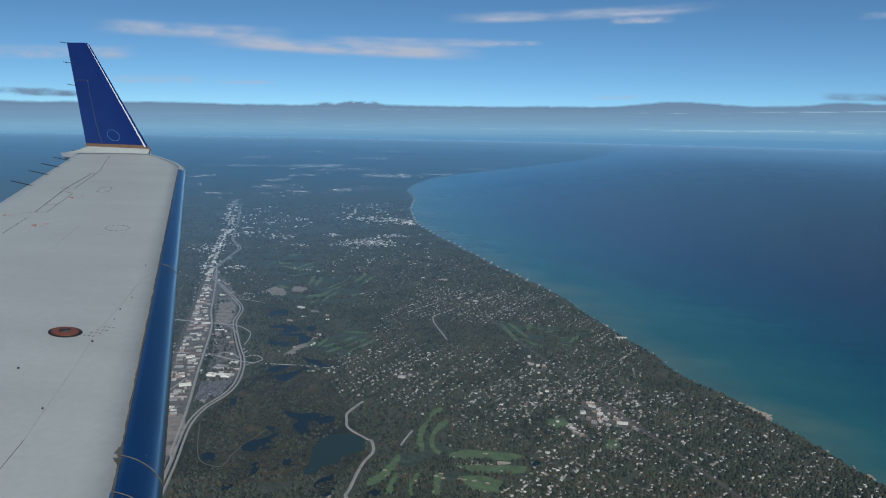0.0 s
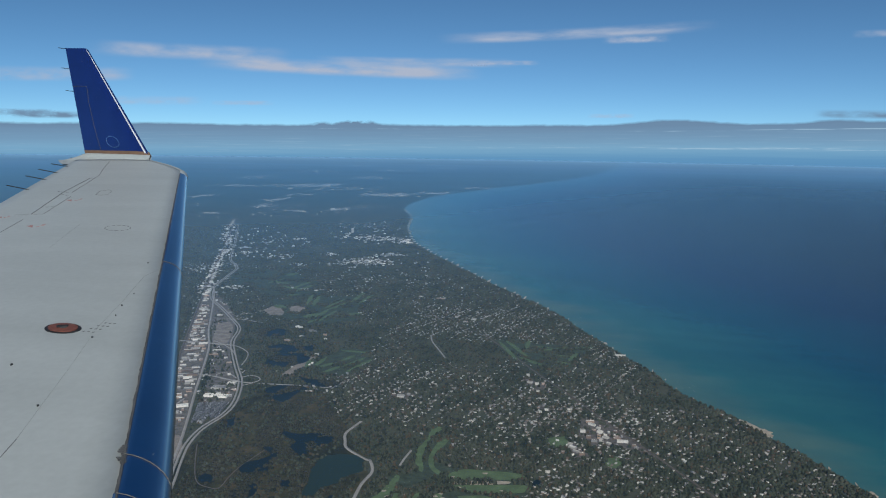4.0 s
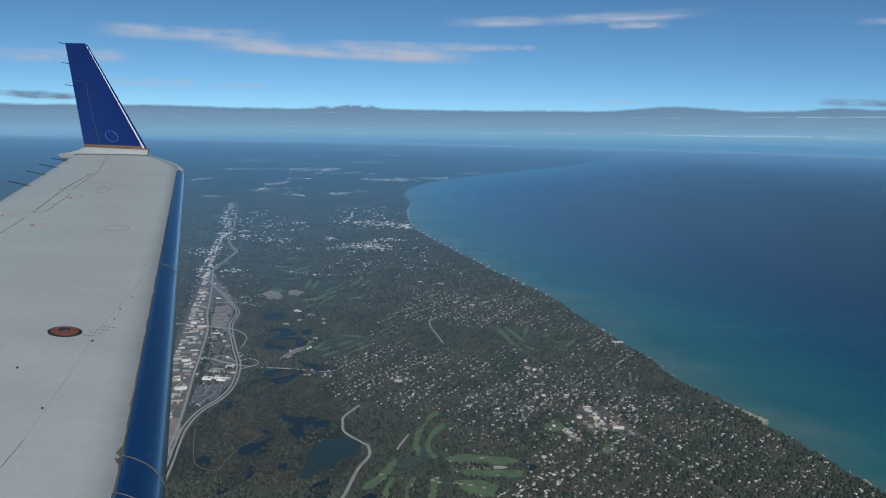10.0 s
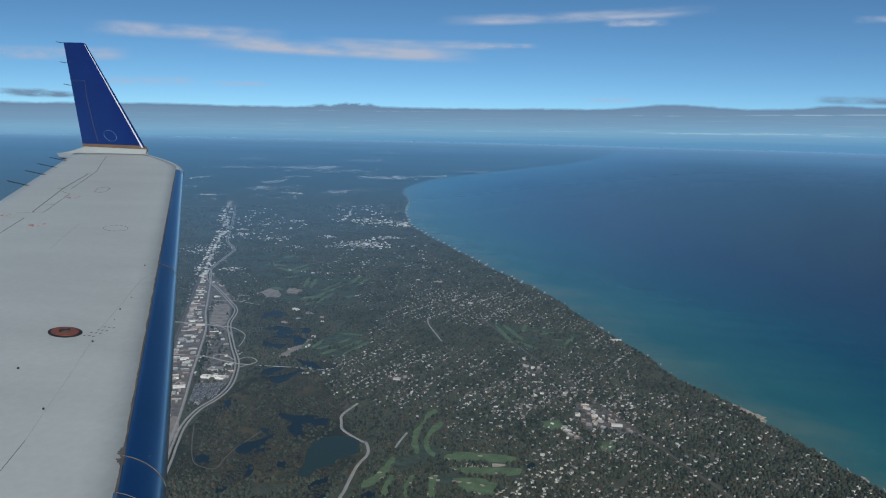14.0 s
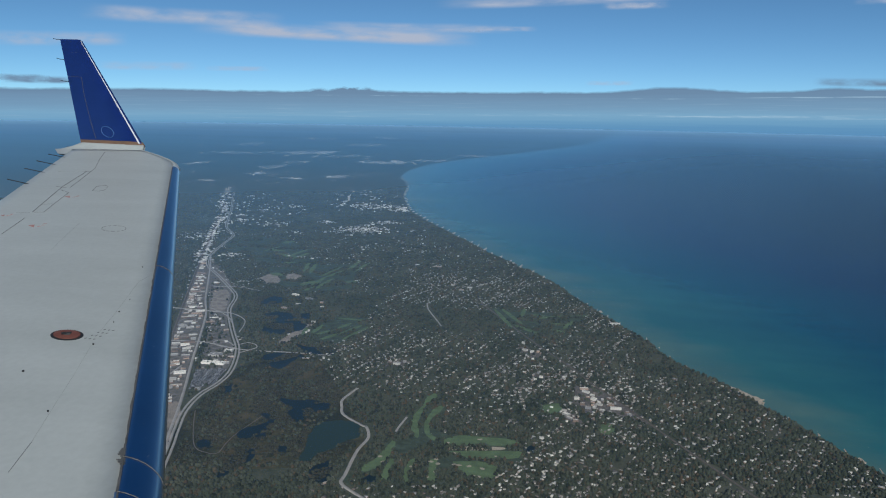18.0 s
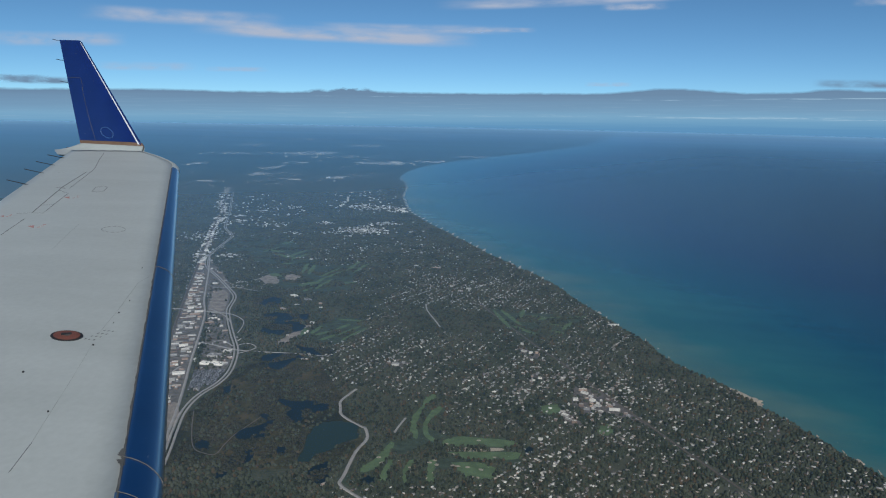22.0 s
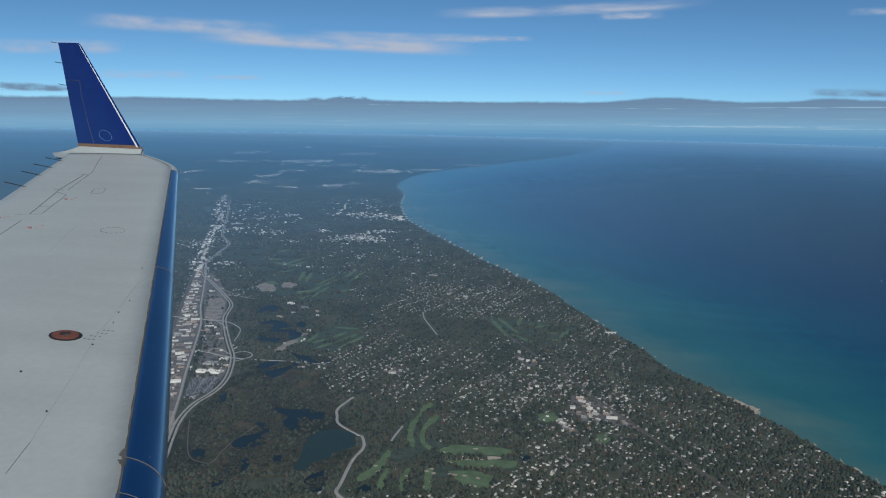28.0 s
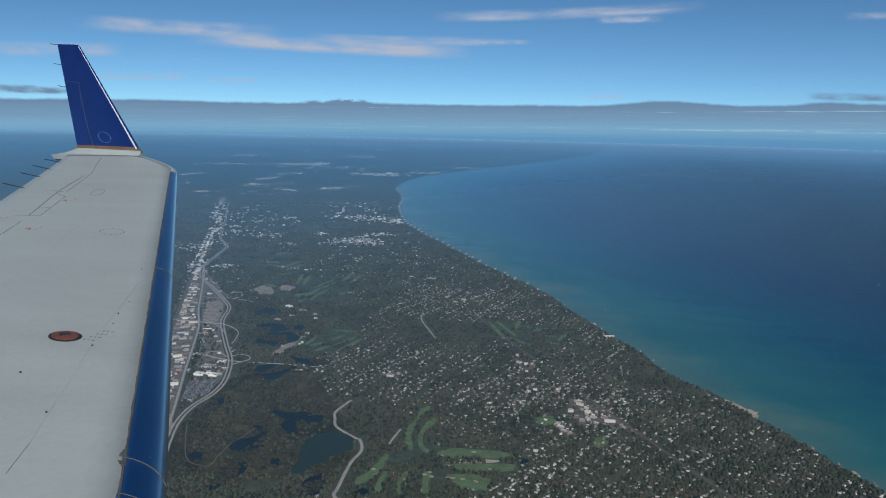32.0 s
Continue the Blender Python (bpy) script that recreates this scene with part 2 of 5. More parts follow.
# ---- building helpers ----
def mesh_from(name, verts, faces, material, smooth=False, slots=None, index=None):
    """A mesh from arrays; faces all of one size."""
    verts, faces = np.asarray(verts, np.float32), np.asarray(faces, np.int32)
    me = bpy.data.meshes.new(name)
    n = faces.shape[1]
    me.vertices.add(len(verts))
    me.vertices.foreach_set("co", verts.ravel())
    me.loops.add(faces.size)
    me.loops.foreach_set("vertex_index", faces.ravel())
    me.polygons.add(len(faces))
    me.polygons.foreach_set("loop_start", np.arange(0, faces.size, n, dtype=np.int32))
    for s in slots or (material,):
        me.materials.append(s)
    if index is not None:
        me.polygons.foreach_set("material_index", np.asarray(index, np.int32))
    if smooth:
        me.polygons.foreach_set("use_smooth", np.ones(len(faces), bool))
    me.update(calc_edges=True)
    me.validate()
    return me


def bm_mesh(name, bm, material, smooth=False):
    bmesh.ops.recalc_face_normals(bm, faces=bm.faces)
    for f in bm.faces:
        f.smooth = smooth
    me = bpy.data.meshes.new(name)
    bm.to_mesh(me)
    bm.free()
    me.materials.append(material)
    return me


def part(name, bm, material, parent, label="", smooth=False):
    """One mesh under a thing or a part."""
    ob = new(name, bm_mesh(name, bm, material, smooth) if isinstance(bm, bmesh.types.BMesh) else bm)
    ob.parent = parent
    return tagged(ob, label)


def inside(points, polygon):
    """Which points lie in a polygon."""
    x, y = points[:, 0], points[:, 1]
    hit = np.zeros(len(points), bool)
    for (x0, y0), (x1, y1) in zip(polygon, polygon[1:] + polygon[:1]):
        cross = (y0 > y) != (y1 > y)
        hit ^= cross & (x < (x1 - x0) * (y - y0) / ((y1 - y0) or 1e-9) + x0)
    return hit


def away(points, line):
    """The distance of points from a polyline."""
    best = np.full(len(points), 1e9)
    for a, b in zip(line, line[1:]):
        a, b = np.array(a, float), np.array(b, float)
        u = np.clip(((points - a) @ (b - a)) / ((b - a) @ (b - a) + 1e-9), 0, 1)
        best = np.minimum(best, np.hypot(*(points - a - u[:, None] * (b - a)).T))
    return best


def curve_through(line, steps=6):
    """A smooth line through the given corners."""
    p = np.array([line[0], *line, line[-1]], float)
    out = []
    for a, b, c, d in zip(p, p[1:], p[2:], p[3:]):
        for u in np.arange(steps) / steps:
            out.append(0.5 * (2 * b + (c - a) * u + (2 * a - 5 * b + 4 * c - d) * u * u + (3 * b - a - 3 * c + d) * u**3))
    return [*(tuple(q) for q in out), tuple(line[-1])]


def ribbon(name, line, width, z, thick, material, shift=0.0):
    """A strip of road or rail bed with real thickness along a smooth line."""
    p = np.array(line, float)
    d = np.gradient(p, axis=0)
    n = np.stack([-d[:, 1], d[:, 0]], 1) / (np.hypot(*d.T)[:, None] + 1e-9)
    p = p + n * shift
    rows = [np.c_[p + n * width * k, np.full(len(p), h)] for k, h in ((-0.55, z - thick), (-0.5, z), (0.5, z), (0.55, z - thick))]
    verts, m = np.concatenate(rows), len(p)
    i = np.arange(m - 1)
    faces = np.concatenate([np.stack([i + k * m, i + 1 + k * m, i + 1 + (k + 1) * m, i + (k + 1) * m], 1) for k in range(3)])
    return mesh_from(name, verts, faces, material)


def patch(name, outline, z, material, ragged=0.0, steps=5):
    """A flat piece of ground with an uneven rim that slopes down to the land."""
    rim = curve_through([*outline, outline[0]], steps)[:-1]
    c = np.mean(rim, 0)
    bm = bmesh.new()
    top, low = [], []
    for n, (x, y) in enumerate(rim):
        k = 1 + ragged * (noise.noise((x * 0.11, y * 0.11, 3.1)) + 0.5 * noise.noise((x * 0.45, y * 0.45, 5.3)))
        x, y = c[0] + (x - c[0]) * k, c[1] + (y - c[1]) * k
        top.append(bm.verts.new((x, y, z)))
        low.append(bm.verts.new((c[0] + (x - c[0]) * 1.01, c[1] + (y - c[1]) * 1.01, -0.05)))
    bm.faces.new(top)
    for a, b, d, e in zip(top, top[1:] + top[:1], low[1:] + low[:1], low):
        bm.faces.new((a, b, d, e))
    bmesh.ops.triangulate(bm, faces=[f for f in bm.faces if len(f.verts) > 4])
    return bm_mesh(name, bm, material)


def structure(name, me, label, category):
    return tagged(new(name, me), label, category, kind="structure")


# ---- plan of the land ----
SHORE = [(900, -1500), (420, -200), (300, 40), (241, 121), (195, 199), (185, 216), (178, 228), (173, 240), (167, 251), (160, 263), (153, 274), (145, 285), (135, 300), (125, 325), (113, 347), (102, 370), (92, 389), (82, 412), (65, 442), (48, 468), (28, 498), (12, 524), (-24, 587), (-68, 661), (-99, 723), (-139, 836), (-177, 973), (-219, 1081), (-247, 1235)]
FAR_SHORE = [(-251, 1423), (-222, 1605), (-186, 1821), (-137, 2079), (-87, 2375), (-66, 2602), (-26, 3102), (-6, 5000)]
COAST = SHORE + FAR_SHORE
RAIL_A = [(-379, 879), (-196, 521), (-138, 408), (-100, 335), (-62, 263), (-36, 211), (-13, 167), (41, 57)]
RAIL_B = [(45, 364), (80, 304), (94, 282), (107, 259), (119, 240), (133, 217), (145, 198), (157, 179), (167, 166), (185, 137), (228, 76)]
EXPRESSWAY = [(-344, 818), (-248, 641), (-201, 550), (-173, 511), (-159, 472), (-146, 434), (-129, 403), (-108, 379), (-90, 358), (-75, 339), (-65, 315), (-53, 295), (-42, 278), (-32, 263), (-25, 249), (-20, 236), (-18, 225), (-18, 213), (-15, 200), (-9, 186), (-2, 171), (23, 114), (61, 37)]
HIGHWAY = [(-146, 434), (-128, 404), (-100, 354), (-86, 329), (-70, 303), (-55, 274), (-40, 244), (-27, 219), (-17, 199), (-8, 180), (-3, 171), (16, 124)]
CROSS_ROAD = [(-207, 298), (-171, 301), (-124, 307), (-87, 309), (-61, 309)]
EXIT_ROAD = [(-69, 353), (-75, 355), (-82, 357), (-86, 357), (-96, 354)]
SLIP_ROAD = [(-74, 314), (-68, 310), (-59, 303), (-51, 293), (-44, 282)]
FOREST_ROAD = [(29, 234), (28, 223), (30, 217), (33, 211), (41, 205), (43, 204), (46, 197), (46, 188), (48, 174), (49, 169), (56, 164), (64, 159), (68, 153), (70, 148)]
EAST_STRIP = [(-134.7, 418.0), (-114.3, 394.1), (-89.6, 360.3), (-74.1, 332.3), (-62.1, 307.8), (-47.5, 283.3), (-33.8, 262.7), (-24.8, 245.3), (-21.3, 232.1), (-21.0, 221.5), (-22.3, 218.8), (-31.6, 235.1), (-44.1, 259.3), (-59.9, 288.3), (-81.0, 323.7), (-106.8, 368.9)]
CAR_PARK = [(-33, 235), (-23, 239), (-19, 224), (-24, 216)]
STRIP = [(-121, 403), (-86, 329), (-70, 303), (-55, 274), (-40, 244), (-27, 219), (-17, 199), (-6, 175), (6, 142), (-5, 142), (-14, 167), (-36, 211), (-62, 263), (-100, 335), (-138, 408)]
RAMPS = [[(-70.7, 307.8), (-60.6, 308.6), (-49.9, 301.0), (-44.9, 291.7), (-41.7, 281.5)], [(-34.2, 264.4), (-39.5, 268.7), (-43.2, 269.5), (-44.3, 266.1), (-39.8, 262.7), (-32.4, 261.8)], [(-33.2, 266.1), (-31.1, 269.5), (-27.5, 268.6), (-24.8, 265.2), (-25.9, 260.9), (-28.0, 256.6)]]
SIDE_ROADS = [[(-62, 263), (-51, 265), (-43, 264), (-32, 261), (-23, 261), (-10, 263), (7, 264)], [(-42, 168), (-42, 181), (-40, 203), (-38, 218), (-40, 237)], [(20, 355), (24, 343), (32, 327), (37, 317)], [(52.3, 203.1), (52.1, 206.6), (52.1, 210.2), (52.2, 214.8)]]
LAGOONS = [[(6.1, 218.9), (13.6, 218.0), (19.3, 219.8), (25.9, 218.0), (26.7, 213.5), (22.8, 208.2), (22.6, 202.9), (19.8, 202.9), (15.2, 207.4), (14.4, 211.8), (8.9, 216.2)], [(28.2, 200.2), (30.2, 204.6), (35.0, 207.3), (39.7, 205.5), (43.3, 197.5), (41.3, 193.9), (39.3, 190.3), (39.3, 186.7), (36.3, 183.1), (36.2, 178.6), (35.2, 176.8), (32.4, 179.5), (31.6, 184.9), (29.0, 193.0)], [(8.9, 188.6), (9.1, 193.1), (12.0, 196.7), (13.1, 200.2), (7.5, 204.7), (11.3, 204.7), (15.0, 202.0), (15.7, 194.0), (17.5, 189.5), (13.6, 186.8), (10.7, 185.9)], [(1.0, 180.5), (2.1, 183.2), (4.9, 181.4), (6.7, 179.6), (5.7, 177.8), (2.9, 177.8)], [(15.1, 172.3), (15.3, 178.7), (18.2, 180.5), (20.9, 175.9), (19.8, 169.6), (18.6, 163.2), (17.6, 161.4), (15.9, 168.7)], [(38.0, 174.1), (41.0, 180.4), (44.7, 173.1), (44.6, 168.6), (40.7, 167.7)], [(-17.8, 256.6), (-14.8, 261.7), (-7.3, 262.6), (-1.8, 260.0), (-3.8, 255.6), (-4.2, 244.4), (-7.9, 245.2), (-14.2, 251.3)]]
POOLS = [[(-14.4, 222.5), (-12.5, 225.1), (-9.9, 218.9), (-10.9, 216.3)], [(53.2, 173.1), (54.2, 175.8), (56.1, 174.9), (57.0, 172.2), (54.2, 171.3)], [(-67.0, 341.0), (-59.4, 345.9), (-50.5, 342.6), (-46.6, 331.0), (-50.4, 327.7), (-58.5, 329.4)], [(-46.6, 311.9), (-41.8, 317.7), (-33.6, 316.9), (-26.2, 319.3), (-22.0, 309.3), (-28.5, 307.7), (-34.2, 302.6), (-40.6, 303.5)], [(-37.2, 297.6), (-33.2, 304.3), (-24.1, 304.3), (-19.8, 297.5), (-21.3, 283.1), (-26.8, 284.0), (-34.1, 285.7), (-35.6, 293.4)], [(-14.2, 275.4), (-6.9, 272.0), (4.2, 272.8), (6.7, 265.1), (-4.4, 265.1)], [(24.0, 185.0), (26.9, 184.9), (27.7, 180.4), (24.9, 182.2)], [(90.7, 202.2), (91.6, 205.1), (92.7, 204.8), (92.9, 201.5), (90.9, 200.7)]]
GOLF = [[(-15.2, 283.8), (-19.4, 298.6), (-14.2, 306.1), (-12.5, 318.9), (1.4, 319.6), (7.3, 307.8), (5.1, 284.0), (-2.2, 279.8)], [(-169, 492), (-139, 519), (-87, 469), (-58, 407), (-103, 423), (-140, 446)], [(-93, 409), (-47, 437), (-25, 370), (-47, 356), (-72, 372)], [(52.4, 354.9), (60.6, 360.1), (71.0, 354.7), (86.8, 355.9), (97.7, 357.5), (93.7, 335.8), (92.1, 320.4), (80.8, 318.4), (69.4, 321.7), (62.0, 332.6)], [(51.4, 234.5), (58.1, 238.5), (62.2, 225.9), (65.2, 205.8), (88.8, 209.7), (91.2, 197.1), (85.8, 184.1), (85.6, 179.8), (54.1, 170.2), (49.7, 181.9), (52.5, 199.1), (56.8, 203.1), (52.2, 217.9)]]
MARSHES = [[(-13, 200), (-19, 250), (4, 259), (26, 228), (43, 200), (44, 180), (1, 166)]]
WOODS = [[(-202, 291), (-122, 302), (-86, 296), (-88, 259), (-91, 235), (-177, 256)], [(-182, 262), (-156, 264), (-104, 248), (-79, 206), (-43, 218), (-45, 186), (-114, 164)], [(13, 344), (54, 350), (65, 326), (48, 311), (24, 311)], [(15, 238), (29, 218), (36, 195), (47, 171), (59, 174), (55, 195), (56, 205), (53, 228), (40, 234), (30, 236)]]
BARE_LOTS = [[(-198, 335), (-183, 346), (-148, 346), (-148, 331), (-177, 315)], [(-84, 381), (-84, 395), (-78, 392), (-69, 376), (-74, 369)], [(-74, 394), (-71, 398), (-63, 394), (-63, 382), (-68, 382)], [(-28, 202), (-20, 205), (-12, 187), (-19, 185)], [(-17, 181), (-10, 184), (-7, 178), (-14, 175)], [(-91, 344), (-84, 348), (-67, 314), (-73, 312)], [(-21, 301), (-17, 303), (-16, 275), (-20, 272)]]
TOWN_YARDS = [[(99.5, 258.8), (107.8, 257.0), (113.4, 247.5), (120.8, 237.0), (123.7, 230.9), (112.4, 236.2), (104.0, 234.5), (100.3, 242.3)], [(96.5, 236.2), (102.1, 232.7), (104.9, 225.7), (100.2, 223.9)], [(75.0, 303.1), (79.5, 294.7), (85.9, 288.7), (83.0, 284.5), (74.8, 290.5)], [(84.7, 270.0), (89.3, 266.6), (89.3, 260.5), (84.7, 262.3)], [(30.0, 265.9), (37.4, 266.7), (36.3, 259.8), (29.8, 259.9)]]
PONDS = LAGOONS + POOLS
CENTRE = [(103.0, 255.4, 4.0, 1.4), (103.8, 252.6, 3.5, 1.2), (101.3, 245.6, 2.3, 1.8), (103.5, 241.1, 2.2, 1.8), (106.8, 246.3, 2.3, 1.8), (108.8, 242.3, 2.7, 1.8), (111.7, 248.5, 1.8, 1.7), (105.4, 238.2, 2.6, 1.3), (114.1, 240.0, 4.8, 1.3), (112.6, 243.1, 2.3, 1.4), (99.3, 231.0, 3.2, 1.9), (98.3, 234.0, 2.2, 1.3), (102.5, 226.2, 2.3, 1.2), (100.6, 228.3, 2.9, 1.2), (118.4, 235.8, 1.5, 1.3), (121.1, 233.7, 1.5, 1.3), (110.0, 237.4, 2.2, 1.3), (106.1, 249.8, 1.8, 1.4), (117.7, 238.1, 1.7, 1.1)]
OUTLYING = [(77.3, 293.1, 2.9, 1.6), (80.3, 291.6, 2.0, 1.5), (82.6, 292.3, 1.6, 1.3), (75.3, 301.9, 1.8, 1.8), (86.1, 267.3, 1.7, 1.7), (86.4, 283.0, 1.7, 1.6), (87.4, 263.1, 1.8, 1.5), (22.9, 397.4, 2.7, 1.8), (30.0, 387.1, 3.3, 2.3), (32.8, 393.8, 3.3, 1.8), (33.9, 262.0, 3.6, 2.2), (30.8, 263.5, 1.9, 1.6), (36.1, 265.0, 1.7, 1.6), (94.1, 210.6, 1.9, 1.0), (1.8, 443.9, 7.6, 1.9), (-10.9, 444.7, 3.1, 2.1), (-37.7, 344.2, 5.5, 2.5), (-41.4, 323.9, 4.5, 2.0), (-18.5, 305.6, 2.5, 1.3), (-38.5, 333.0, 3.2, 1.4), (-28.8, 338.8, 2.2, 1.3), (-47.5, 349.6, 5.6, 2.5), (-25.6, 331.8, 1.9, 1.3), (23.3, 397.5, 2.8, 1.3), (32.8, 395.2, 3.7, 1.7), (30.0, 385.7, 3.0, 1.3)]

# ---- ground, lake, haze and far sky ----
coast = np.array(curve_through(COAST, 6))
wob = np.array([noise.noise((x * 0.05, y * 0.05, 0.3)) * 1.2 + noise.noise((x * 0.25, y * 0.25, 1.7)) * 0.7 for x, y in coast])
coast[:, 0] += wob
m = len(coast)
rows = [(-0.9, 0.0), (-1.4, -1.2), (-0.75, -2.6), (0.0, -4.0), (0.0, -60.0)]
verts = [np.c_[coast[:, 0] + dx, coast[:, 1], np.full(m, z)] for z, dx in rows[:4]]
verts[0][:, 2], verts[1][:, 2], verts[2][:, 2], verts[3][:, 2] = -0.95, -0.62, -0.1, 0.0
verts.append(np.c_[coast[:, 0] - 60, coast[:, 1], np.zeros(m)])
verts.append(np.c_[np.full(m, -5200.0), coast[:, 1], np.zeros(m)])
i = np.arange(m - 1)
faces = np.concatenate([np.stack([i + k * m, i + (k + 1) * m, i + 1 + (k + 1) * m, i + 1 + k * m], 1) for k in range(5)])
ground = structure("ground", mesh_from("ground", np.concatenate(verts), faces, GROUND), "dark green wooded flat land along the lake shore", "ground")

offs = [-1.5, 2, 6, 14, 30, 60, 110, 180, 300, 600, 1500, 5200]
verts = np.concatenate([np.c_[coast[:, 0] + d, coast[:, 1], np.full(m, -0.7)] for d in offs])
faces = np.concatenate([np.stack([i + k * m, i + 1 + k * m, i + 1 + (k + 1) * m, i + (k + 1) * m], 1) for k in range(len(offs) - 1)])
me = mesh_from("lake", verts, faces, WATER)
uv = me.uv_layers.new(name="shore")
idx = np.zeros(len(me.loops), np.int32)
me.loops.foreach_get("vertex_index", idx)
uv.data.foreach_set("uv", np.stack([(idx % m).astype(np.float32), np.array(offs, np.float32)[idx // m]], 1).ravel())
lake = structure("water", me, "calm lake, turquoise by the shore and deep blue farther out", "lake")

# one added sheet stands in for the haze of the air
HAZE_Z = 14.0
haze = structure("backdrop_haze", mesh_from("haze", [(-5200, -600, HAZE_Z), (5200, -600, HAZE_Z), (5200, 4990, HAZE_Z), (-5200, 4990, HAZE_Z)], [(0, 1, 2, 3)], haze_sheet_material(HAZE_Z)), "flat see-through sheet coloured as blue haze over the land", "haze")


def arc(name, radius, low, high, az0, az1, material, climb=0.0, steps=96, lean=0.0):
    """A strip of far sky: angles above the horizon and clockwise from north, seen from the flight's middle."""
    a = np.radians(np.linspace(az0, az1, steps))
    rise = climb * np.linspace(0, 1, steps) + lean * (np.linspace(az0, az1, steps) + 14)
    share = np.clip((np.linspace(low, high, 25) + 2.4) / 1.4, 0, 1) if lean else np.ones(25)
    ring = [np.c_[130 + radius * np.sin(a), radius * np.cos(a), 92 + radius * np.tan(np.radians(e + rise * k))] for e, k in zip(np.linspace(low, high, 25), share)]
    i = np.arange(steps - 1)
    f = np.concatenate([np.stack([i + k * steps, i + 1 + k * steps, i + 1 + (k + 1) * steps, i + (k + 1) * steps], 1) for k in range(24)])
    me = mesh_from(name, np.concatenate(ring), f, material)
    layer = me.uv_layers.new(name="sky")
    idx = np.zeros(len(me.loops), np.int32)
    me.loops.foreach_get("vertex_index", idx)
    layer.data.foreach_set("uv", np.stack([(idx % steps) / (steps - 1), (idx // steps) / 24], 1).astype(np.float32).ravel())
    return structure(name, me, "", "cloud")


# middle, breadth and height of the swells along the top of the bank
SWELLS = [(0.410, 0.018, 0.030), (0.396, 0.004, 0.018), (0.412, 0.006, 0.022), (0.4235, 0.0045, 0.026), (0.5908, 0.023, 0.058), (0.6715, 0.014, 0.030), (0.30, 0.03, 0.012), (0.72, 0.02, 0.02)]


def swell(m, u, middle, breadth, tall):
    k = m.math("DIVIDE", m.math("SUBTRACT", u, middle), breadth)
    return m.math("MULTIPLY", m.math("POWER", 2.718, m.math("MULTIPLY", m.math("MULTIPLY", k, k), -1.0)), tall)


def bank_edge(m, uv, p):
    top = m.noise(m.scaled(p, 26, 0.3, 1), 1.0, 3, 0.5)
    lumps = m.noise(m.scaled(p, 150, 14, 1), 1.0, 5, 0.65)
    edge = m.math("ADD", 0.745, m.math("ADD", m.math("MULTIPLY", m.math("SUBTRACT", top, 0.5), 0.035), m.math("MULTIPLY", m.math("SUBTRACT", lumps, 0.5), 0.030)))
    for one in SWELLS:
        edge = m.math("ADD", edge, swell(m, uv.outputs[0], *one))
    puffs = swell(m, uv.outputs[0], 0.41, 0.02, 0.09)
    return m.math("ADD", edge, m.math("MULTIPLY", m.math("SUBTRACT", m.noise(m.scaled(p, 210, 22, 1), 1.0, 4, 0.6), 0.5), puffs))


def bank_cover(m):
    p = m.add("UVMap").outputs[0]
    uv = m.add("SeparateXYZ", Vector=p)
    return m.math("MULTIPLY", m.math("SUBTRACT", bank_edge(m, uv, p), uv.outputs[1]), 34.0, True)


def wisp(m, uv, u0, u1, v, half, cut):
    """A thin bright line of cloud, broken along its length."""
    p = m.add("UVMap").outputs[0]
    along = m.ramp(m.add("MapRange", Value=uv.outputs[0], From_Min=u0, From_Max=u1).outputs[0], [(0.0, (0, 0, 0)), (0.2, (1, 1, 1)), (0.8, (1, 1, 1)), (1.0, (0, 0, 0))])
    wave = m.math("MULTIPLY", m.math("SUBTRACT", m.noise(m.scaled(p, 40, 2, 1), 1.0, 4), 0.5), half * 2.0)
    off = m.math("ABSOLUTE", m.math("SUBTRACT", m.math("ADD", uv.outputs[1], wave), v))
    across = m.math("SUBTRACT", 1.0, m.math("DIVIDE", off, half), True)
    broken = m.ramp(m.noise(m.scaled(p, 75, 60, 1), 1.0, 5, 0.65), [(cut, (0, 0, 0)), (cut + 0.13, (1, 1, 1))])
    return m.math("MULTIPLY", m.math("MULTIPLY", along, across), broken, True)


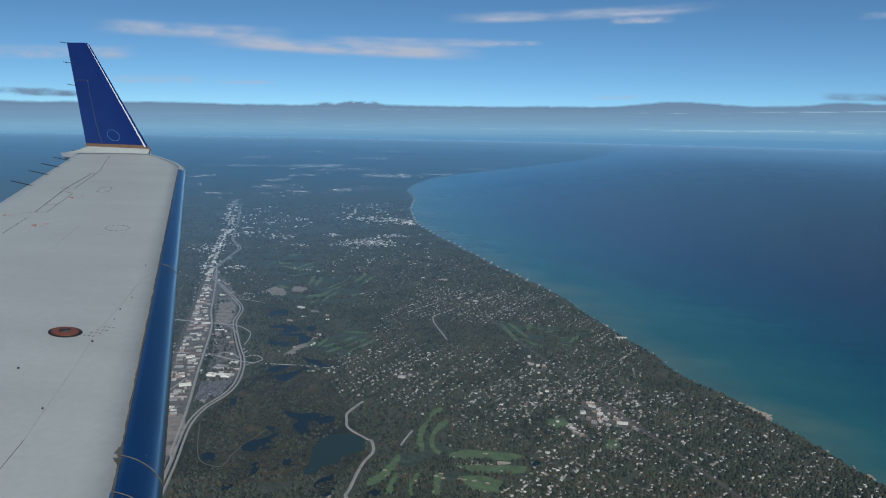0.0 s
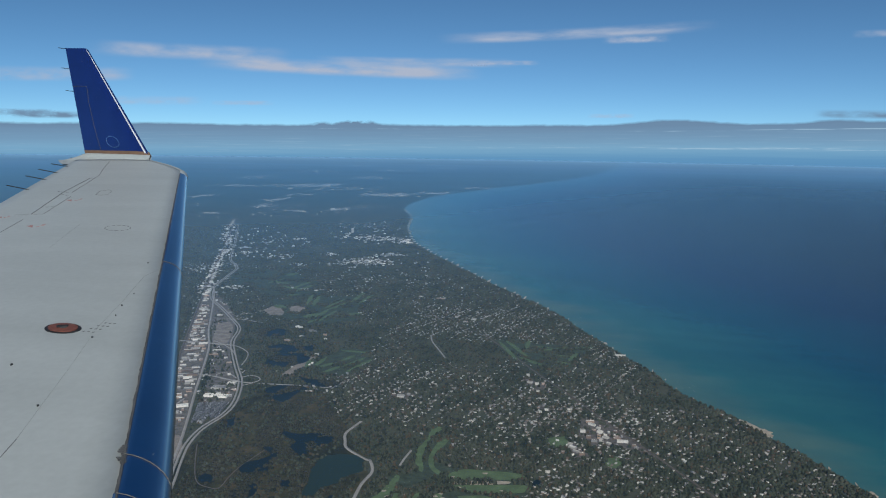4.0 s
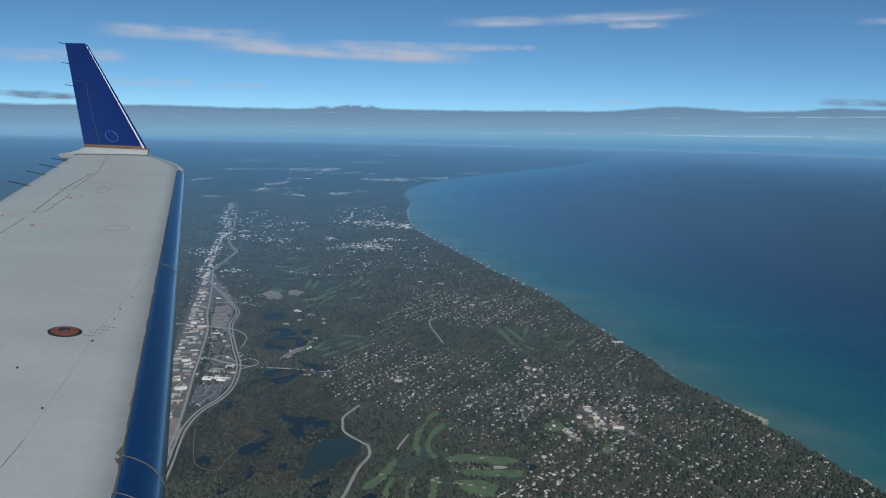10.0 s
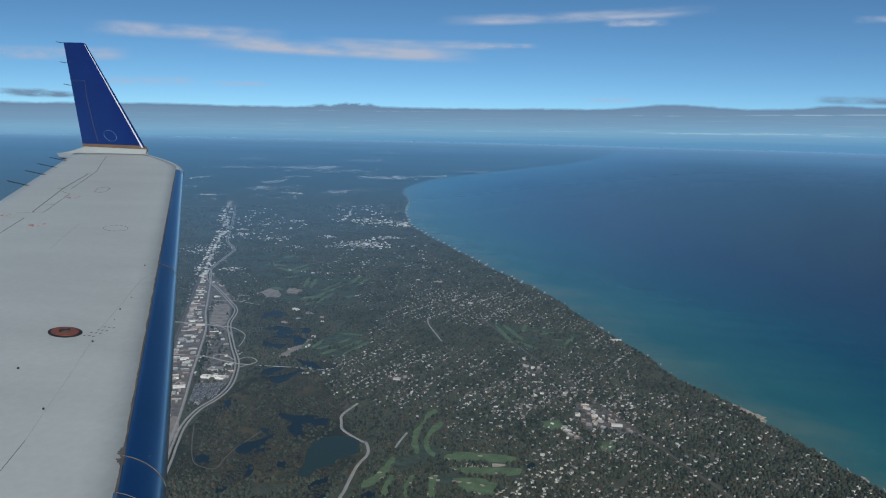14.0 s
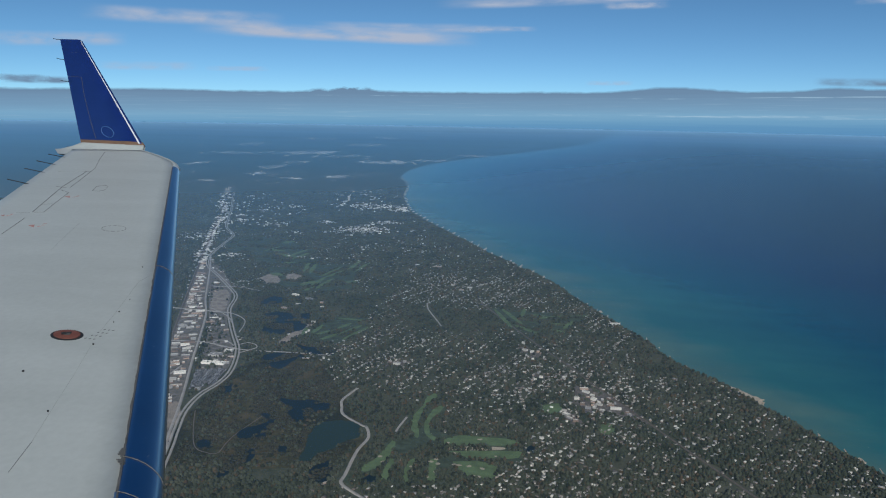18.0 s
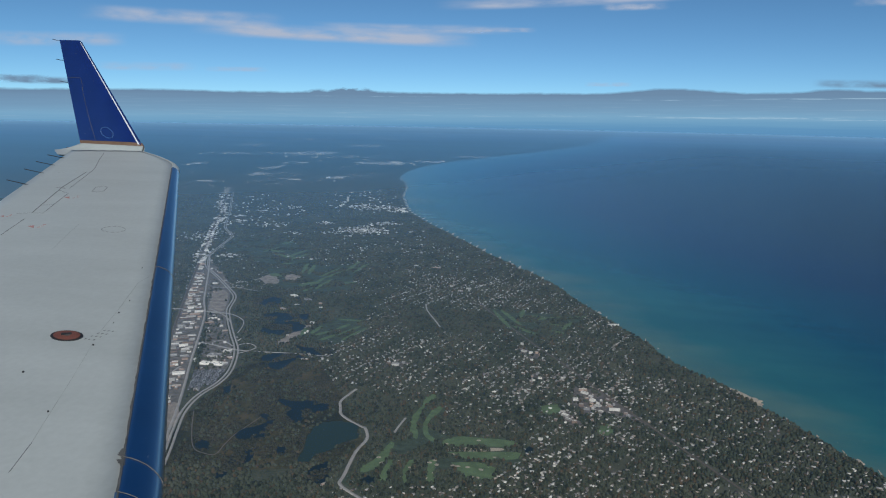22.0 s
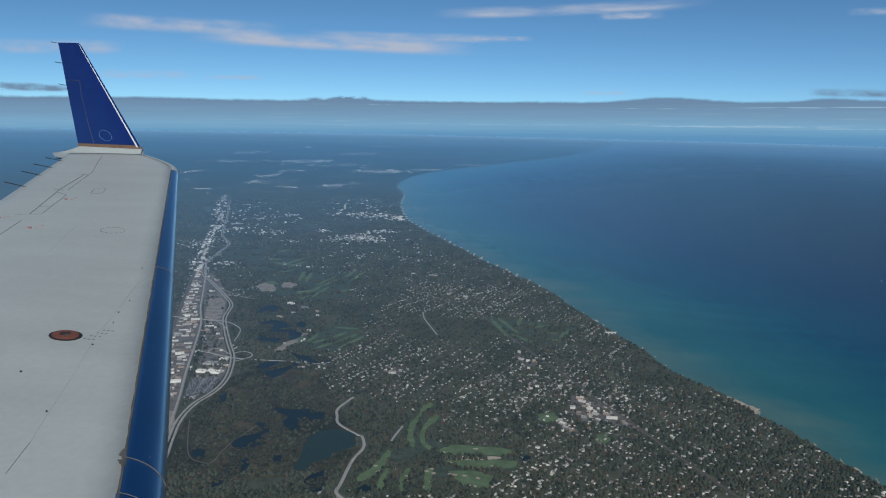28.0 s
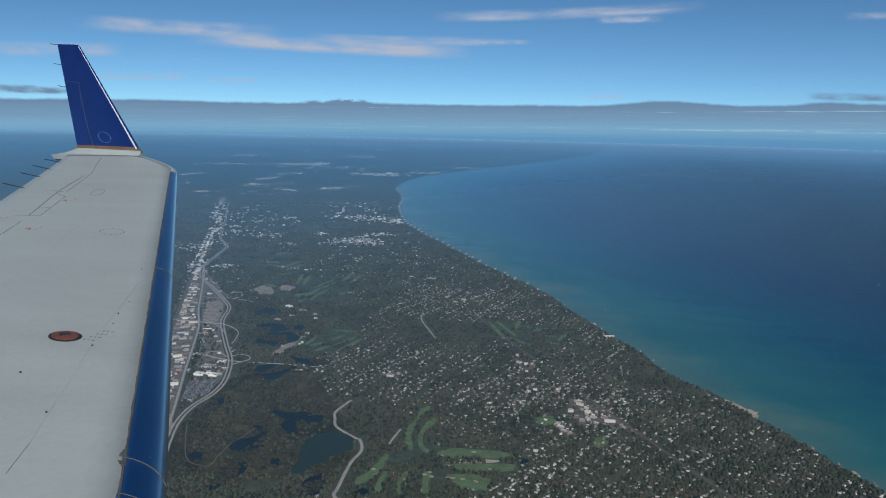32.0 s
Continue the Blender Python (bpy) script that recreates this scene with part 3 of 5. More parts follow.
def bank_colour(m):
    p = m.add("UVMap").outputs[0]
    uv = m.add("SeparateXYZ", Vector=p)
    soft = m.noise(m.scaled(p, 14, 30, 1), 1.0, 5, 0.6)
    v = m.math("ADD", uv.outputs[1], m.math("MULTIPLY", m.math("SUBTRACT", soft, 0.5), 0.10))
    # pale horizon haze is painted as glow below the bank's grey
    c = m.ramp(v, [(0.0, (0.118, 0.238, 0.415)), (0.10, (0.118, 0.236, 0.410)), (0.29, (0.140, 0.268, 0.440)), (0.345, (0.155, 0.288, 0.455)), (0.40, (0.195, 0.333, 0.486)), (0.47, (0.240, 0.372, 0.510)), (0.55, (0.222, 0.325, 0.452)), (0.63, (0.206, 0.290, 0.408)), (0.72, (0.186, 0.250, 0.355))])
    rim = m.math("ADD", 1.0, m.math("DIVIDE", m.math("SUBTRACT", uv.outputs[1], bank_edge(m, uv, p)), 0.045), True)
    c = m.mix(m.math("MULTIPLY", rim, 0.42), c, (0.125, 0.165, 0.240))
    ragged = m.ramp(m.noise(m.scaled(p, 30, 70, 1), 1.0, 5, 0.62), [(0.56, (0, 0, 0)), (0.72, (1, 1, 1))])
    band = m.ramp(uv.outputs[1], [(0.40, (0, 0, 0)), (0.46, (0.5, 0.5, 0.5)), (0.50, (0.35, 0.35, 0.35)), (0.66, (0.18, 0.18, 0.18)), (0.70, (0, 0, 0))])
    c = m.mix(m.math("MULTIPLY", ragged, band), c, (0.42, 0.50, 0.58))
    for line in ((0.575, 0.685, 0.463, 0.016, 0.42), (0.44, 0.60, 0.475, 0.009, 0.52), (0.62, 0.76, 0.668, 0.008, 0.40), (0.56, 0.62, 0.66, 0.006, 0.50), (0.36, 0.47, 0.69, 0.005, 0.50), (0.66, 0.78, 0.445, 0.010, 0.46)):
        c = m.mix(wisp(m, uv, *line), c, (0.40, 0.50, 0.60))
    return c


bank = arc("backdrop_cloud_bank", 4850, -3.0, 3.2, -75, 55, backdrop_material("glowing_bank_and_haze", bank_colour, bank_cover), steps=160, lean=0.014)
tagged(bank, "long grey cloud bank above a glowing painted band of pale blue haze", "cloud bank")


def streak_material(name, colour, seed, dense):
    def cover(m):
        p = m.add("UVMap").outputs[0]
        uv = m.add("SeparateXYZ", Vector=p)
        off = m.add("Mapping", Vector=p)
        off.inputs["Scale"].default_value = (4.5, 1.1, 1)
        off.inputs["Location"].default_value = (seed, seed * 0.7, 0)
        n = m.noise(off.outputs[0], 1.0, 5, 0.55)
        ends = m.ramp(uv.outputs[0], [(0.0, (0, 0, 0)), (0.22, (1, 1, 1)), (0.75, (1, 1, 1)), (1.0, (0, 0, 0))], "EASE")
        sides = m.ramp(uv.outputs[1], [(0.0, (0, 0, 0)), (0.38, (1, 1, 1)), (0.6, (0.8, 0.8, 0.8)), (1.0, (0, 0, 0))], "EASE")
        body = m.math("MULTIPLY", m.math("SUBTRACT", n, 0.26), 2.5, True)
        return m.math("MULTIPLY", m.math("MULTIPLY", m.math("MULTIPLY", ends, sides), body), dense, True)

    return backdrop_material(name, lambda m: m.add("RGB").outputs[0], cover), colour


def streak(name, far, az0, el0, az1, el1, tall, colour, seed, dense, label):
    mat, col = streak_material(name + "_vapour", colour, seed, dense)
    for node in mat.node_tree.nodes:
        if node.type == "RGB":
            node.outputs[0].default_value = (*col, 1)
    return tagged(arc(name, far, el0 - tall * 0.75, el0 + tall * 0.75, az0, az1, mat, el1 - el0, 48), label, "cloud", "high cloud streaks")


PINK, GREY = (0.47, 0.455, 0.54), (0.19, 0.25, 0.35)
# azimuth and height of both ends, thickness, tint, pattern, density
STREAKS = [(-39.3, 6.15, -25.4, 6.25, 0.85, PINK, 1.0, 1.0),
           (-32.4, 5.64, -11.4, 5.26, 0.85, PINK, 2.3, 1.5),
           (-24.4, 5.99, -8.9, 6.07, 0.55, PINK, 5.2, 0.8),
           (-12.7, 6.07, -7.5, 6.06, 0.3, PINK, 5.9, 0.8),
           (-15.4, 7.66, 4.8, 8.5, 0.65, PINK, 3.6, 1.0),
           (-3.5, 7.61, 1.5, 7.68, 0.42, PINK, 7.1, 0.9),
           (-45.9, 4.08, -35.9, 4.57, 0.75, PINK, 4.4, 1.0),
           (-38.4, 2.74, -31.4, 2.93, 0.5, PINK, 6.0, 0.55),
           (-31.4, 2.8, -26.7, 2.9, 0.3, PINK, 6.6, 0.6)]
GREY_STREAKS = [(-45.9, 1.74, -40.9, 1.83, 0.36, GREY, 8.0, 1.0),
           (-43.9, 1.66, -38.9, 1.74, 0.4, GREY, 8.8, 1.3),
           (10.6, 2.51, 17.5, 2.4, 0.46, GREY, 9.0, 1.0),
           (-4.3, 2.34, -0.7, 2.36, 0.28, PINK, 9.7, 0.6),
           (12.5, 7.52, 18.0, 7.45, 0.4, PINK, 3.1, 0.6)]
for n, (az0, el0, az1, el1, tall, colour, seed, dense) in enumerate(STREAKS + GREY_STREAKS):
    streak("backdrop_cloud_streak", 4740 - 9 * n, az0, el0, az1, el1, tall, colour, seed, dense, "thin pinkish high cloud streak in the blue sky" if colour is PINK else "small grey cloud just above the bank")

# ---- patches of the land ----
for outline in MARSHES:
    structure("ground_marsh", patch("marsh", outline, 0.02, MARSH, 0.10), "brown-green marsh with scrub round dark ponds", "marsh")
for outline in PONDS:
    structure("water_pond", patch("pond", outline, 0.09, SILT_WATER if outline is LAGOONS[1] else POND_WATER, 0.26 if outline in POOLS[2:6] else 0.10, 10), "silty green still pond with an uneven bank" if outline is LAGOONS[1] else "dark still pond with an uneven bank", "pond")
for outline in BARE_LOTS:
    structure("ground_bare", patch("bare_ground", outline, 0.05, BARE, 0.22, 5), "pale bare gravel ground", "bare ground")
structure("ground_strip", patch("trade_strip", STRIP, 0.03, YARD, 0.0, 1), "paved yards between warehouses along the highway", "yards")
for outline in TOWN_YARDS:
    structure("ground_town_yard", patch("town_yard", outline, 0.04, PAVED, 0.15, 4), "pale paved streets and car parks of the town centre", "yards")
structure("ground_strip_east", patch("trade_yards", EAST_STRIP, 0.025, YARD, 0.0, 2), "paved yards and verges between highway and expressway", "yards")
structure("ground_car_park", patch("car_park", CAR_PARK, 0.06, ASPHALT, 0.0, 1), "dark asphalt car park beside the highway", "car park")
rng = np.random.default_rng(4)
fair_z = 0.05
NEAR_FAIRWAYS = [[(53.2, 232.5), (54.7, 236.5), (56.7, 236.2), (56.7, 232.7), (55.4, 227.1), (55.4, 223.8), (55.8, 219.1), (56.7, 211.7), (59.6, 202.6), (58.3, 202.2), (55.8, 207.0), (53.8, 215.3), (54.0, 220.9), (54.2, 226.7)], [(59.8, 226.8), (61.1, 226.4), (60.8, 220.6), (59.7, 215.6), (61.0, 208.7), (62.6, 204.9), (65.7, 201.8), (64.3, 200.7), (61.1, 204.5), (59.0, 209.5), (58.2, 215.9), (58.3, 220.7), (58.5, 224.8)], [(67.2, 202.3), (70.8, 206.1), (77.8, 207.0), (85.9, 207.5), (88.4, 205.6), (85.6, 202.8), (77.3, 201.5), (72.3, 199.3), (67.5, 199.1)], [(53.2, 197.9), (54.7, 195.8), (55.5, 188.4), (55.3, 182.5), (54.0, 178.7), (51.6, 176.9), (50.5, 179.9), (52.2, 183.9), (52.7, 190.1)], [(56.2, 186.3), (58.0, 185.6), (58.2, 180.0), (59.7, 174.0), (57.9, 172.8), (56.7, 178.4)], [(61.6, 186.7), (62.7, 188.3), (63.5, 182.7), (63.1, 179.3), (64.7, 174.8), (63.5, 174.5), (61.7, 181.1)], [(66.6, 188.3), (68.4, 189.5), (69.7, 183.5), (71.2, 176.9), (69.0, 176.2), (68.2, 180.8)]]
WIDE_FAIRWAYS = [[(69.7, 194.7), (75.1, 196.7), (85.1, 199.5), (90.2, 200.2), (90.2, 196.8), (83.1, 193.4), (76.0, 192.4)], [(72.7, 189.0), (79.4, 191.1), (84.9, 189.3), (84.8, 181.6), (78.4, 181.8), (74.4, 186.1)]]
FIELDS = [[(90.6, 236.7), (96.0, 239.8), (97.5, 236.4), (97.4, 232.0), (94.1, 230.1), (91.7, 232.4)], [(109.8, 225.6), (113.3, 228.1), (114.7, 222.0), (112.0, 219.1), (109.9, 220.5)]]
FAIRWAYS = NEAR_FAIRWAYS + WIDE_FAIRWAYS + FIELDS
# middle, length, width and heading of the fairways, course by course
SOUTH_COURSE = [(5.2, 295.8, 22.3, 2.2, 1.39), (1.2, 299.3, 18.2, 2.2, 1.32), (-3.6, 304.1, 11.8, 2.2, 1.32), (-12.6, 296.4, 14.1, 2.2, 1.6), (-8.1, 292.4, 11.1, 2.2, 1.06), (-3.7, 286.9, 11.4, 2.2, 1.23), (-4.4, 315.6, 13.6, 2.2, 0.02), (-16.2, 291.5, 13.2, 2.2, 1.8)]
WOOD_COURSE = [(-96.8, 456.5, 34.6, 3.0, 1.53), (-90.4, 448.0, 28.4, 3.0, 1.53), (-71.6, 416.2, 29.9, 3.0, 1.87), (-66.6, 414.5, 29.6, 3.0, 1.86), (-52.9, 410.8, 27.3, 3.0, 1.51), (-48.5, 405.5, 20.1, 3.0, 1.4), (-47.2, 432.2, 34.1, 3.0, 1.67), (-40.5, 428.2, 31.7, 3.0, 1.63), (-49.7, 382.8, 23.0, 3.0, 1.64), (-44.4, 380.3, 26.0, 3.0, 1.6), (-87.7, 426.5, 9.9, 3.0, 0.78), (-118.8, 467.9, 22.1, 3.0, 1.45), (-46.8, 366.1, 10.5, 3.0, 1.33)]
SHORE_COURSE = [(60.4, 339.2, 31.3, 2.2, -1.15), (63.8, 343.5, 30.0, 2.2, -1.07), (68.1, 351.1, 17.7, 2.2, -1.51), (74.4, 348.8, 8.8, 2.2, -0.05), (73.3, 323.6, 14.5, 2.2, -0.72), (81.8, 347.7, 14.8, 2.2, 0.64), (85.5, 336.3, 12.6, 2.2, -0.08), (87.3, 325.1, 8.9, 2.2, -0.37), (93.0, 352.7, 11.1, 2.2, 0.54), (90.5, 336.7, 14.1, 2.2, 1.37)]
MORE_FAIRWAYS = SOUTH_COURSE + WOOD_COURSE + SHORE_COURSE
for outline in GOLF:
    structure("ground_golf", patch("golf_rough", outline, 0.02 + 0.005 * GOLF.index(outline), ROUGH_GRASS, 0.15), "green golf course with fairways between trees", "golf course")
    o = np.array(outline, float)
    lo, hi = o.min(0), o.max(0)
    made = 0
    while made < (3 if outline in GOLF[1:3] else 0):
        c = rng.uniform(lo, hi)
        if not inside(c[None], outline)[0]:
            continue
        a, l, w = rng.uniform(0.6, 1.4) + rng.choice([0, 1.6]), rng.uniform(9, 20), rng.uniform(1.6, 3.0)
        ring = [(c[0] + l * 0.5 * math.cos(u) * math.cos(a) - w * math.sin(u) * math.sin(a) + math.cos(u) ** 2 * 1.5, c[1] + l * 0.5 * math.cos(u) * math.sin(a) + w * math.sin(u) * math.cos(a)) for u in np.linspace(0, 2 * math.pi, 11)[:-1]]
        structure("ground_fairway", patch("fairway", ring, fair_z, GRASS, 0.3, 3), "mown green golf fairway", "fairway")
        FAIRWAYS.append(ring)
        if made % 2 == 0:
            q = c + rng.normal(0, 2.5, 2)
            ring = [(q[0] + 0.8 * math.cos(u), q[1] + 0.55 * math.sin(u)) for u in np.linspace(0, 2 * math.pi, 8)[:-1]]
            structure("ground_bunker", patch("bunker", ring, 0.07, SAND, 0.4, 2), "pale sand bunker on the golf course", "bunker")
        made += 1
        fair_z += 0.004
for outline in FIELDS:
    structure("ground_field", patch("sports_field", outline, 0.05, GRASS, 0.05, 4), "small mown green sports field among houses", "field")
for n, outline in enumerate(NEAR_FAIRWAYS + WIDE_FAIRWAYS):
    structure("ground_fairway", patch("fairway", outline, 0.06 + 0.004 * n, GRASS, 0.05, 4), "mown green golf fairway", "fairway")
for n, (x, y, l, w, a) in enumerate(MORE_FAIRWAYS):
    ring = [(x + l * 0.5 * math.cos(u) * math.cos(a) - w * 0.5 * math.sin(u) * math.sin(a), y + l * 0.5 * math.cos(u) * math.sin(a) + w * 0.5 * math.sin(u) * math.cos(a)) for u in np.linspace(0, 2 * math.pi, 13)[:-1]]
    structure("ground_fairway", patch("fairway", ring, 0.075 + 0.004 * n, GRASS, 0.12, 3), "mown green golf fairway", "fairway")
    FAIRWAYS.append(ring)
structure("ground_sand", patch("sand_strip", [(68.4, 197.7), (73.5, 199.0), (78.6, 200.4), (84.2, 201.6), (84.0, 199.9), (77.0, 197.5), (69.9, 195.9)], 0.10, SAND, 0.1, 4), "long strip of bare tan ground on the golf course", "bare ground")
for x, y in [(55.4, 183.7), (55.0, 183.4), (53.1, 186.5), (58.7, 185.9), (63.2, 183.2), (63.9, 180.6), (67.2, 187.3), (68.3, 189.0), (69.4, 186.6), (73.6, 187.5), (74.2, 187.1), (74.9, 187.4), (77.1, 205.0), (77.6, 187.6), (81.3, 187.1), (80.3, 182.2), (81.2, 182.4), (70.1, 182.0), (68.6, 178.3), (59.9, 175.1), (68.9, 200.2), (67.1, 198.3), (72.0, 194.2), (83.5, 195.3)]:
    ring = [(x + rng.uniform(0.35, 0.9) * math.cos(u), y + rng.uniform(0.3, 0.7) * math.sin(u)) for u in np.linspace(0, 2 * math.pi, 8)[:-1]]
    structure("ground_bunker", patch("bunker", ring, 0.115, SAND, 0.2, 3), "pale sand bunker on the golf course", "bunker")

# ---- roads and railways ----
ROADS = []


def road(name, line, width, material, label, category, z=0.10, shift=0.0, steps=6):
    line = curve_through(line, steps)
    ROADS.append((line, width * 0.5 + abs(shift)))
    return structure(name, ribbon(name, line, width, z, 0.14, material, shift), label, category)


for side in (-0.66, 0.66):
    road("road_expressway", EXPRESSWAY, 0.66, CONCRETE, "pale concrete carriageway of an expressway", "expressway", 0.12, side)
road("road_highway", HIGHWAY, 0.85, CONCRETE, "pale concrete highway beside warehouses", "highway", 0.14)
road("road_crossing", CROSS_ROAD, 0.9, CONCRETE, "straight pale road crossing the highways", "road", 0.19)
for line in [*RAMPS, SLIP_ROAD]:
    road("road_ramp", line, 0.42, CONCRETE, "curved pale concrete ramp of an interchange", "ramp", 0.16)
for line in [*SIDE_ROADS, EXIT_ROAD]:
    road("road_side", line, 0.6, CONCRETE, "narrow pale local road between trees", "road", 0.17)
road("road_forest", FOREST_ROAD, 0.85, CONCRETE, "winding pale road between the lagoons and woods", "road", 0.13)
road("railway_bed", RAIL_A, 1.0, BALLAST, "brown ballast bed of a straight railway", "railway", 0.15)
for side in (-0.2, 0.2):
    road("railway_bed_double", RAIL_B, 0.22, BALLAST, "brown ballast bed of a railway through the suburb", "railway", 0.15, side)

road("ground_track", [(-12.2, 201.2), (-5.0, 188.6), (2.1, 178.0), (7.1, 175.4), (10.2, 176.0), (9.3, 182.1), (8.7, 189.1), (9.3, 197.4), (9.9, 205.9)], 0.3, BALLAST, "narrow brown dirt track round a marsh pool", "track", 0.06)

# ---- trees ----
KEEP_OUT = [(p, 0.0) for p in PONDS] + [(p, 0.0) for p in BARE_LOTS] + [(CAR_PARK, 0.0)]


def on_land(p, margin, verge=0.35):
    at = np.interp(p[:, 1], coast[:, 1], coast[:, 0])
    ok = p[:, 0] < at - margin
    for line, w in ROADS:
        near = away(p, line[::2] + line[-1:])
        ok &= near > w + verge * (1.0 if w > 0.45 else 0.7)
    for outline, _ in KEEP_OUT:
        ok &= ~inside(p, outline)
    return ok


def crowns(name, p, size, material, label, flat=0.9):
    """Many tree crowns in one mesh: each an uneven dome with its own shade."""
    n, k = len(p), 5
    r = np.random.default_rng(len(p))
    s = size * r.uniform(0.6, 1.25, n)
    a0 = r.uniform(0, 6.3, n)
    v = np.zeros((n, 2 * k + 1, 3), np.float32)
    for j in range(k):
        for ring, (rad, hgt, tw) in enumerate(((0.55, 0.10, 0.0), (0.47, 0.62, 0.6))):
            a = a0 + tw + j * 2 * math.pi / k
            q = s * rad * r.uniform(0.7, 1.25, n)
            v[:, ring * k + j] = np.stack([p[:, 0] + q * np.cos(a), p[:, 1] + q * np.sin(a), s * flat * hgt * r.uniform(0.8, 1.2, n)], 1)
    v[:, 2 * k] = np.stack([p[:, 0] + r.normal(0, 0.1, n) * s, p[:, 1] + r.normal(0, 0.1, n) * s, s * flat * r.uniform(0.85, 1.15, n)], 1)
    f = []
    for j in range(k):
        j1 = (j + 1) % k
        f += [(j, j1, k + j), (j1, k + j1, k + j), (k + j, k + j1, 2 * k)]
    faces = (np.arange(n)[:, None, None] * (2 * k + 1) + np.array(f)[None]).reshape(-1, 3)
    return tagged(new(name, mesh_from(name, v.reshape(-1, 3), faces, material)), label, "trees", kind="stuff")


def scatter(x0, x1, y0, y1, step, seed):
    r = np.random.default_rng(seed)
    gx, gy = np.meshgrid(np.arange(x0, x1, step), np.arange(y0, y1, step))
    return np.stack([gx.ravel(), gy.ravel()], 1) + r.uniform(-0.5, 0.5, (gx.size, 2)) * step


def in_any(p, outlines):
    hit = np.zeros(len(p), bool)
    for o in outlines:
        hit |= inside(p, o)
    return hit


# ---- houses along the suburb's streets ----
def lots(x0, x1, y0, y1, seed, turn, keep):
    """House lots in rows along streets; returns place and heading."""
    r = np.random.default_rng(seed)
    c, s = math.cos(turn), math.sin(turn)
    half = max(x1 - x0, y1 - y0) * 0.75
    out = []
    row = -half
    while row < half:
        for side in (-1, 1):
            u = np.arange(-half, half, 1.75) + r.uniform(-0.5, 0.5)
            u = u[r.random(len(u)) < keep]
            q = np.stack([u + r.normal(0, 0.55, len(u)), np.full(len(u), row + side * 1.45) + r.normal(0, 0.5, len(u)) + 1.6 * np.sin(u * 0.05 + row * 0.3)], 1)
            out.append(q)
        row += r.uniform(4.8, 6.6)
    q = np.concatenate(out)
    p = np.stack([q[:, 0] * c - q[:, 1] * s, q[:, 0] * s + q[:, 1] * c], 1) + [(x0 + x1) / 2, (y0 + y1) / 2]
    ok = (p[:, 0] > x0) & (p[:, 0] < x1) & (p[:, 1] > y0) & (p[:, 1] < y1)
    return p[ok]


zones = [lots(-2, 120, 214, 423, 11, 1.35, 0.95), lots(63, 255, 114, 276, 12, 1.05, 0.7), lots(-270, -80, 300, 528, 13, 1.5, 0.5), lots(-90, 70, 358, 528, 14, 1.2, 0.55), lots(-115, -35, 142, 276, 15, 0.7, 0.5), lots(43, 110, 142, 214, 16, 1.2, 0.7)]
homes = np.concatenate(zones)
homes = homes[on_land(homes, 3.0) & ~in_any(homes, GOLF + MARSHES + WOODS + [STRIP, EAST_STRIP] + TOWN_YARDS)]
density = np.array([noise.noise((x * 0.02, y * 0.02, 5.0)) for x, y in homes])
homes = homes[np.random.default_rng(3).random(len(homes)) < np.clip(0.95 + 0.9 * density, 0.3, 1.0)]


def clear_of_halls(p, gap=0.5):
    ok = np.ones(len(p), bool)
    for x, y, w, d in CENTRE + OUTLYING:
        ok &= np.hypot((p[:, 0] - x) / (w * 0.6 + gap), (p[:, 1] - y) / (max(w * 0.5, d) * 0.6 + gap)) > 1.0
    return ok


homes = homes[clear_of_halls(homes, 0.7)]
trees = np.concatenate([scatter(-130, 45, 112, 300, 0.95, 21), scatter(45, 242, 223, 300, 0.85, 24), scatter(45, 242, 116, 223, 0.72, 25), scatter(-280, 140, 300, 423, 0.95, 22), scatter(-350, 75, 423, 557, 1.25, 26)])
trees = trees[(trees[:, 1] < 300) | (trees[:, 0] > 100 - 0.80 * trees[:, 1])]
trees = trees[on_land(trees, 2.2, 1.6) & ((trees[:, 1] < 300) | on_land(trees, 2.2, 2.0)) & ~in_any(trees, [STRIP] + FAIRWAYS) & clear_of_halls(trees)]
r = np.random.default_rng(31)
golf, marsh, town = in_any(trees, GOLF), in_any(trees, MARSHES), in_any(trees, [*TOWN_YARDS, EAST_STRIP])
clump = np.array([noise.noise((x * 0.09, y * 0.09, 9.0)) for x, y in trees])
trees_ok = np.where(golf, clump > np.where(trees[:, 1] < 276, -0.22, 0.04), np.where(marsh, clump > -0.18, clump > -0.45)) & (r.random(len(trees)) < np.where(marsh, 0.75, np.where(town, 0.16, 0.9)))
cell = {}
for x, y in homes:
    cell.setdefault((int(x // 2), int(y // 2)), []).append((x, y))
free = np.array([all(math.hypot(x - hx, y - hy) > 0.80 for a in (-1, 0, 1) for b in (-1, 0, 1) for hx, hy in cell.get((int(x // 2) + a, int(y // 2) + b), ())) for x, y in trees])
trees_ok &= free
near, mid = trees[:, 1] < 300, trees[:, 1] < 423
close = near & (trees[:, 0] > 45) & (trees[:, 1] < 223)
crowns("tree_canopy_near", trees[trees_ok & close & ~marsh], 0.80, LEAVES, "dense green tree crowns round houses near the shore", 1.05)
crowns("tree_canopy", trees[trees_ok & near & ~close & ~marsh], 1.0, LEAVES, "dense green tree crowns between the suburb's houses")
crowns("tree_canopy_middle", trees[trees_ok & ~near & mid & ~marsh], 1.05, LEAVES, "dense green tree crowns of the farther suburb", 0.8)
crowns("tree_canopy_far", trees[trees_ok & ~mid & ~marsh], 1.4, LEAVES, "dense green tree crowns of the farther suburb", 0.6)
bushes = scatter(-20, 46, 165, 260, 0.55, 30)
bushes = bushes[in_any(bushes, MARSHES) & on_land(bushes, 2.2, 0.8)]
